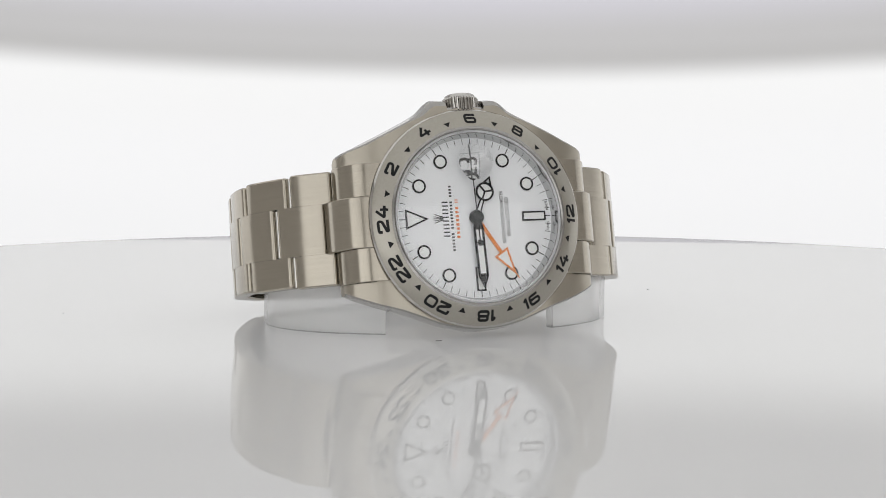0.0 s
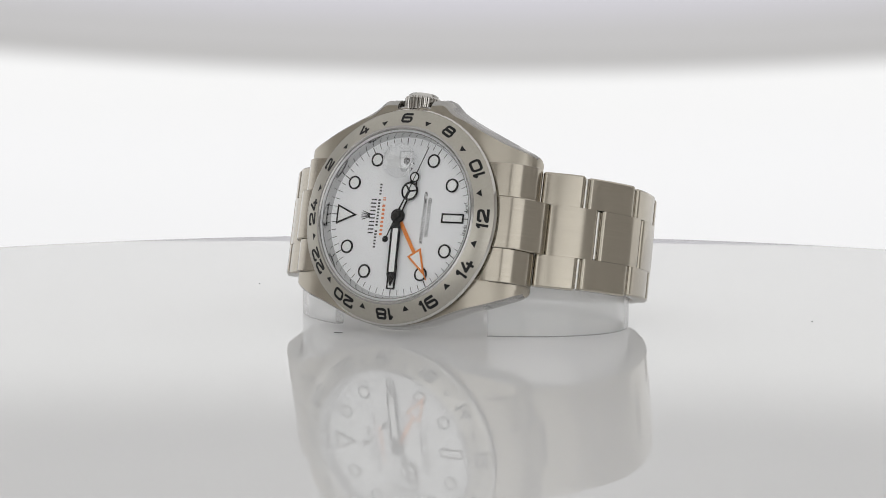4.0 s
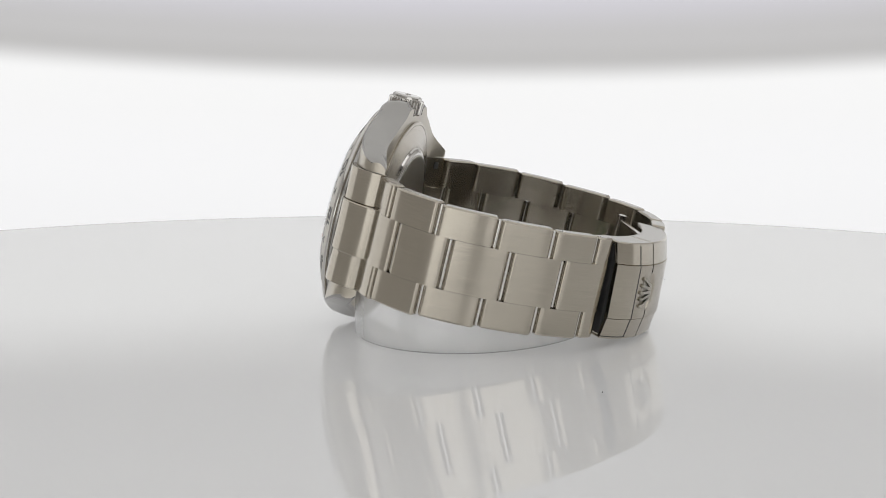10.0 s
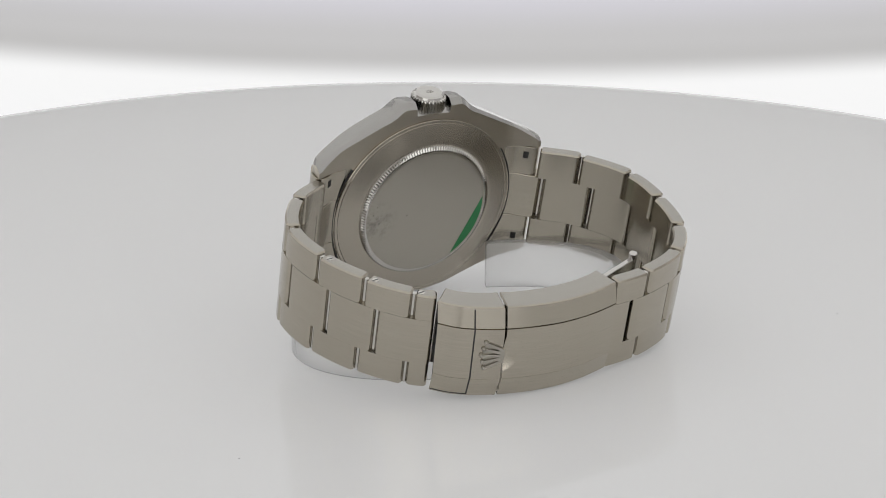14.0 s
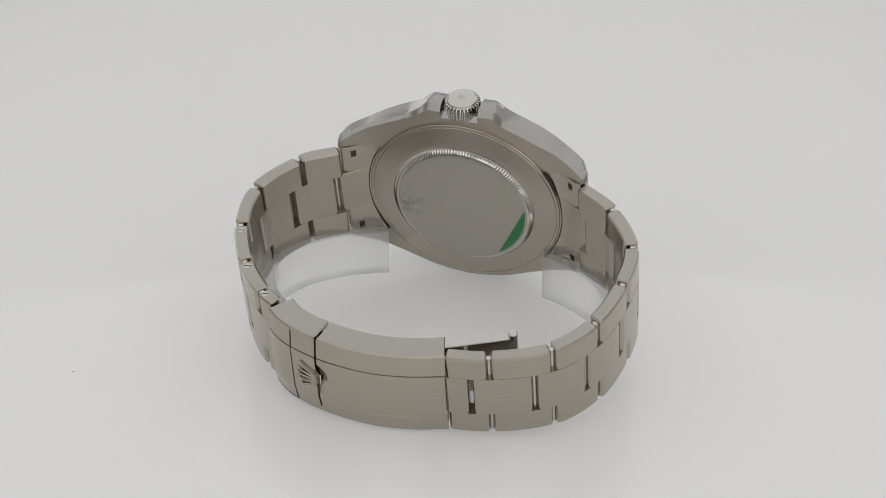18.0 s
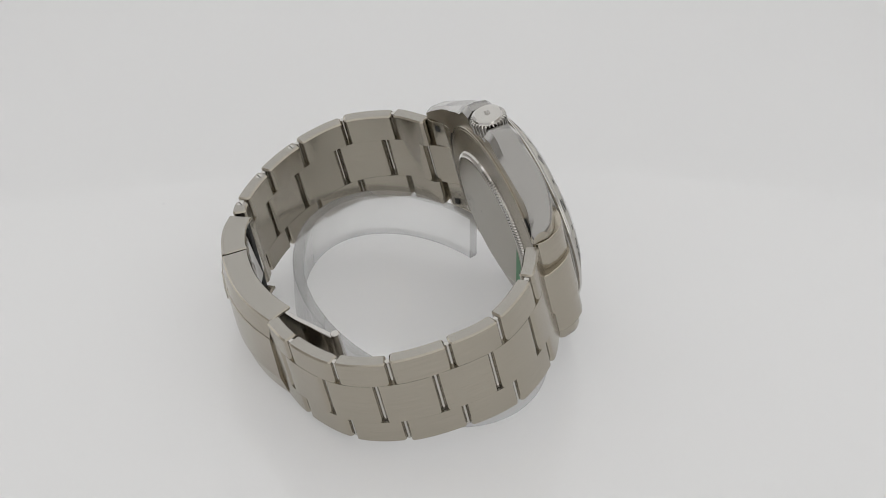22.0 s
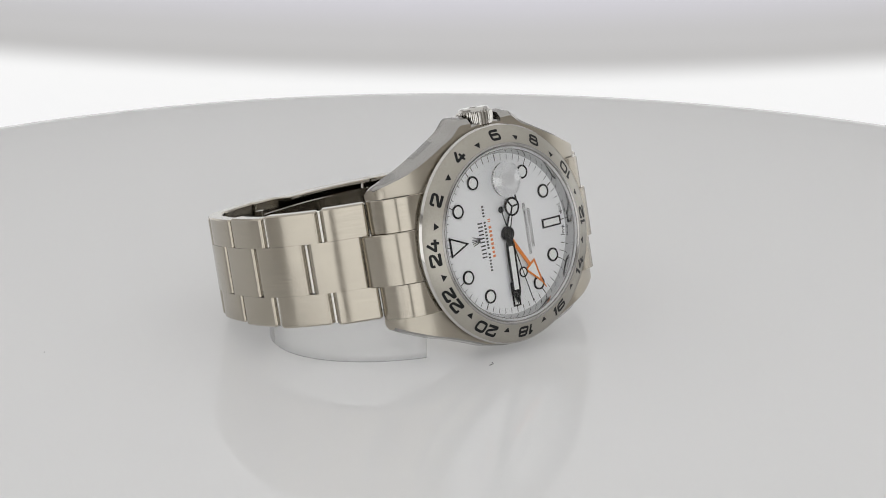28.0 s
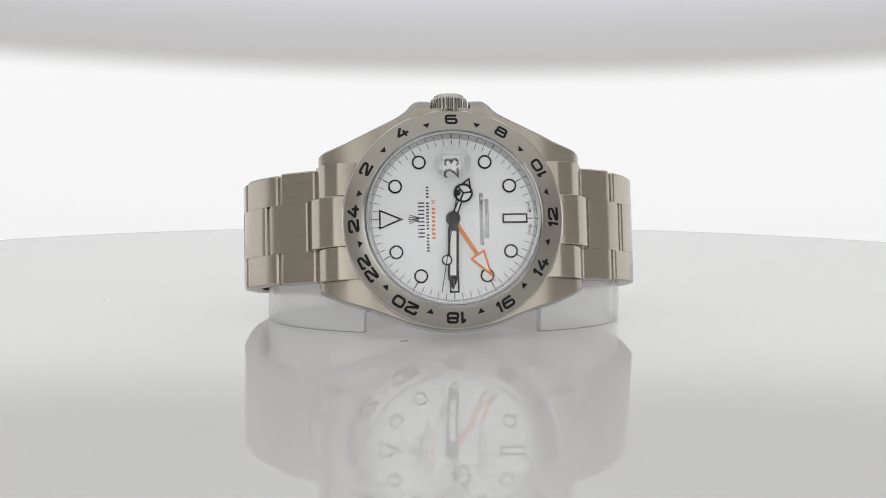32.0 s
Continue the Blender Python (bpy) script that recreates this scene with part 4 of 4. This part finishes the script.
def build_clasp(watch):
    zc, h = 1.5, 9.05

    def lean(x, y, z):
        d = z - zc
        return (x, y - 0.065 * d - 0.2 * max(0.0, abs(d) - 4.9), z)

    logo = spline(CLASP, 1.86)

    def panel(u0, u1, depth, scoop):
        """The clasp's middle band as a solid, with a round thumb scoop beside the sign."""
        bm = bmesh.new()
        nu, nz = max(4, int((u1 - u0) * 22)), 40
        top, low = [], []
        for i in range(nu + 1):
            u = u0 + (u1 - u0) * i / nu
            p = spline(CLASP, u)
            t = (spline(CLASP, u + 0.02) - spline(CLASP, u - 0.02)).normalized()
            nrm = Vector((t.y, -t.x))
            nrm = nrm if nrm.y > 0 else -nrm
            top.append([])
            low.append([])
            for k in range(nz + 1):
                z = zc - 5.0 + 10.0 * k / nz
                r = math.hypot((p - logo).length, z - zc) / 3.9
                c = p - nrm * (1.0 * (1 - r * r) if scoop and r < 1 else 0.0)
                d = p - nrm * depth
                top[-1].append(bm.verts.new(lean(c.x, c.y, z)))
                low[-1].append(bm.verts.new(lean(d.x, d.y, z)))
        for grid in (top, low):
            for i in range(nu):
                for k in range(nz):
                    bm.faces.new((grid[i][k], grid[i + 1][k], grid[i + 1][k + 1], grid[i][k + 1]))
        for i in (0, nu):
            for k in range(nz):
                bm.faces.new((top[i][k], top[i][k + 1], low[i][k + 1], low[i][k]))
        for k in (0, nz):
            for i in range(nu):
                bm.faces.new((top[i][k], top[i + 1][k], low[i + 1][k], low[i][k]))
        return bm

    cover = part("clasp_cover", panel(2.03, 5.0, 2.0, True), LINK_STEEL, watch, "brushed steel folding clasp cover with a thumb scoop", SEAT)
    latch = part("safety_latch", panel(0.36, 1.98, 1.0, False), LINK_STEEL, watch, "hinged safety latch with a raised sign", SEAT)
    for s in (-1, 1):
        for name, u0, u1, owner in (("clasp_band", 2.03, 5.0, cover), ("latch_band", 0.36, 1.98, latch)):
            z0, z1 = sorted((zc + s * 4.95, zc + s * h))
            part(name, prism(clasp_band(u0, u1, 0.8, proud=-0.08), z0, z1, 0.22, shear=lean, cap=1), [LINK_STEEL, LINK_SIDE], owner)
            z0, z1 = sorted((zc + s * (h - 0.8), zc + s * (h - 0.02)))
            part("side_wall", prism(clasp_band(u0, u1, 5.0 if s > 0 else 6.0, proud=-0.16), z0, z1, 0.2, shear=lean, cap=1), [LINK_STEEL, LINK_SIDE], owner)
    # split line across the latch, turning along its lower edge
    for z0, z1, proud in ((zc - 4.95, zc + 4.95, 0.03), (zc - h + 0.4, zc - 4.97, -0.04), (zc + 4.97, zc + h - 0.5, -0.04)):
        part("latch_joint", prism(clasp_band(1.30, 1.335, 0.4, steps=2, proud=proud), z0, z1, shear=lean), DARK, latch, smooth=False)
    part("latch_joint", prism(clasp_band(0.37, 1.335, 0.4, steps=8, proud=-0.04), zc - h + 0.4, zc - h + 0.56, shear=lean), DARK, latch, smooth=False)
    # raised sign: a plain fan of five rays on a foot
    p = spline(CLASP, 1.74)
    t = (spline(CLASP, 1.95) - spline(CLASP, 1.55)).normalized()
    nrm = Vector((-t.y, t.x))
    if nrm.y < 0:
        nrm = -nrm
    bm = bmesh.new()

    def put(a, z, d):
        c = p + t * a * 1.1 + nrm * (d + 0.32)
        return lean(c.x, c.y, zc + z * 1.1)

    for k in (-2, -1, 0, 1, 2):
        quad = [(1.9, k * 0.5 - 0.3), (1.9, k * 0.5 + 0.3), (-1.5 + abs(k) * 0.3, k * 1.12 + 0.22), (-1.5 + abs(k) * 0.3, k * 1.12 - 0.22)]
        lo, hi = [bm.verts.new(put(a, z, -0.8)) for a, z in quad], [bm.verts.new(put(a * 0.95, z * 0.97, 0.12)) for a, z in quad]
        bm.faces.new(hi)
        for i in range(4):
            bm.faces.new((lo[i], lo[(i + 1) % 4], hi[(i + 1) % 4], hi[i]))
        c = put(-1.7 + abs(k) * 0.3, k * 1.16, -0.15)
        bmesh.ops.create_icosphere(bm, subdivisions=2, radius=0.4, matrix=Matrix.Translation(c))
    foot = [(1.2, -1.25), (1.2, 1.25), (2.1, 1.0), (2.1, -1.0)]
    lo, hi = [bm.verts.new(put(a, z, -0.8)) for a, z in foot], [bm.verts.new(put(a, z * 0.95, 0.05)) for a, z in foot]
    bm.faces.new(hi)
    for i in range(4):
        bm.faces.new((lo[i], lo[(i + 1) % 4], hi[(i + 1) % 4], hi[i]))
    web = [(1.3, -1.2), (1.3, 1.2), (-1.0, 2.5), (-1.5, 0.0), (-1.0, -2.5)]
    lo, hi = [bm.verts.new(put(a, z, -0.8)) for a, z in web], [bm.verts.new(put(a, z, -0.3)) for a, z in web]
    bm.faces.new(hi)
    for i in range(5):
        bm.faces.new((lo[i], lo[(i + 1) % 5], hi[(i + 1) % 5], hi[i]))
    part("clasp_sign", bm, BEZEL_STEEL, latch, "raised polished maker's sign")
    # folding blades inside
    blade = [(21.5, 51.0), (14, 54.2), (3, 55.6), (-8, 54.0), (-16, 50.8), (-21.6, 48.4)]
    out, inn = [], []
    for i in range(25):
        u = 5 * i / 24
        a = spline(blade, u)
        tt = (spline(blade, u + 0.02) - spline(blade, u - 0.02)).normalized()
        nn = Vector((tt.y, -tt.x))
        nn = nn if nn.y > 0 else -nn
        out.append(tuple(a + nn * 0.5))
        inn.append(tuple(a - nn * 0.5))
    bl = part("folding_blade", prism(out + inn[::-1], zc - 5.2, zc + 7.2, 0.12), POLISHED, watch, "polished folding blade inside the clasp", SEAT)
    # an added oval plate stands where the blade has its hole
    bm = bmesh.new()
    rim = []
    for k in range(28):
        u, z = 0.95 + 0.30 * math.cos(k * math.pi / 14), 1.6 + 1.9 * math.sin(k * math.pi / 14)
        a = spline(blade, u)
        tt = (spline(blade, u + 0.02) - spline(blade, u - 0.02)).normalized()
        nn = Vector((tt.y, -tt.x))
        nn = nn if nn.y > 0 else -nn
        rim.append([bm.verts.new((*(a - nn * d), z)) for d in (0.3, 0.58)])
    for p, q in zip(rim, rim[1:] + rim[:1]):
        bm.faces.new((p[0], p[1], q[1], q[0]))
    bm.faces.new([p[1] for p in rim])
    part("blade_oval", bm, LINK_SIDE, bl, "thin oval plate put in place of the blade's hole", smooth=False)
    part("blade_hinge", prism([(-21.8 + 0.85 * math.cos(k * math.pi / 10), 48.2 + 0.85 * math.sin(k * math.pi / 10)) for k in range(20)], zc - 5.6, zc + 8.2, 0.12), POLISHED, bl)
    # near-black block stands in for the shade inside the clasp's open end
    part("clasp_shade", prism(clasp_band(0.37, 0.55, 4.4, steps=4, proud=-0.85), zc - h + 0.85, zc + h - 0.85, shear=lean), DARK, latch, "dark block standing in for the shade in the clasp's open end", smooth=False)
    c = spline(CLASP, 0.42) - Vector((1.4, 1.7))
    part("hinge_rod", prism([(c.x + 0.3 * math.cos(k * math.pi / 6), c.y + 0.3 * math.sin(k * math.pi / 6)) for k in range(12)], zc - 5.0, zc + 4.6, shear=lean), POLISHED, latch)


def build_watch():
    watch = new("wristwatch")
    tagged(watch, "steel wristwatch lying on its side round the clear cuff, white dial", "wristwatch")
    build_case(watch)
    build_bezel(watch)
    build_dial(watch)
    minute, second = build_pointers(watch)
    build_crystal(watch)
    build_back(watch)
    build_crown(watch)
    build_end_links(watch)
    build_links(watch)
    build_clasp(watch)
    return watch, minute, second


build_tent()
turntable = build_table()
dust = build_dust()
backdrop = build_backdrop()
cuff = build_stand()
wristwatch, minute_hand, seconds_hand = build_watch()


def motions():
    spin = [(t, Matrix.Rotation(radians(turn), 4, "Z")) for t, lift, turn in TURNS]
    for thing in (turntable, cuff, wristwatch):
        walk(thing, spin)
    for thing, place in dust:
        walk(thing, [(t, m @ place) for t, m in spin])
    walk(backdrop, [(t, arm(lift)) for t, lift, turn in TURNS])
    ticks = [32 * i / 8 for i in range(9)]
    walk(seconds_hand, [(t, SEAT @ Matrix.Rotation(radians(-2.0 + 6 * t), 4, "Y")) for t in ticks])
    walk(minute_hand, [(t, SEAT @ Matrix.Rotation(radians(178.2 + 0.1 * t), 4, "Y")) for t in ticks])


motions()
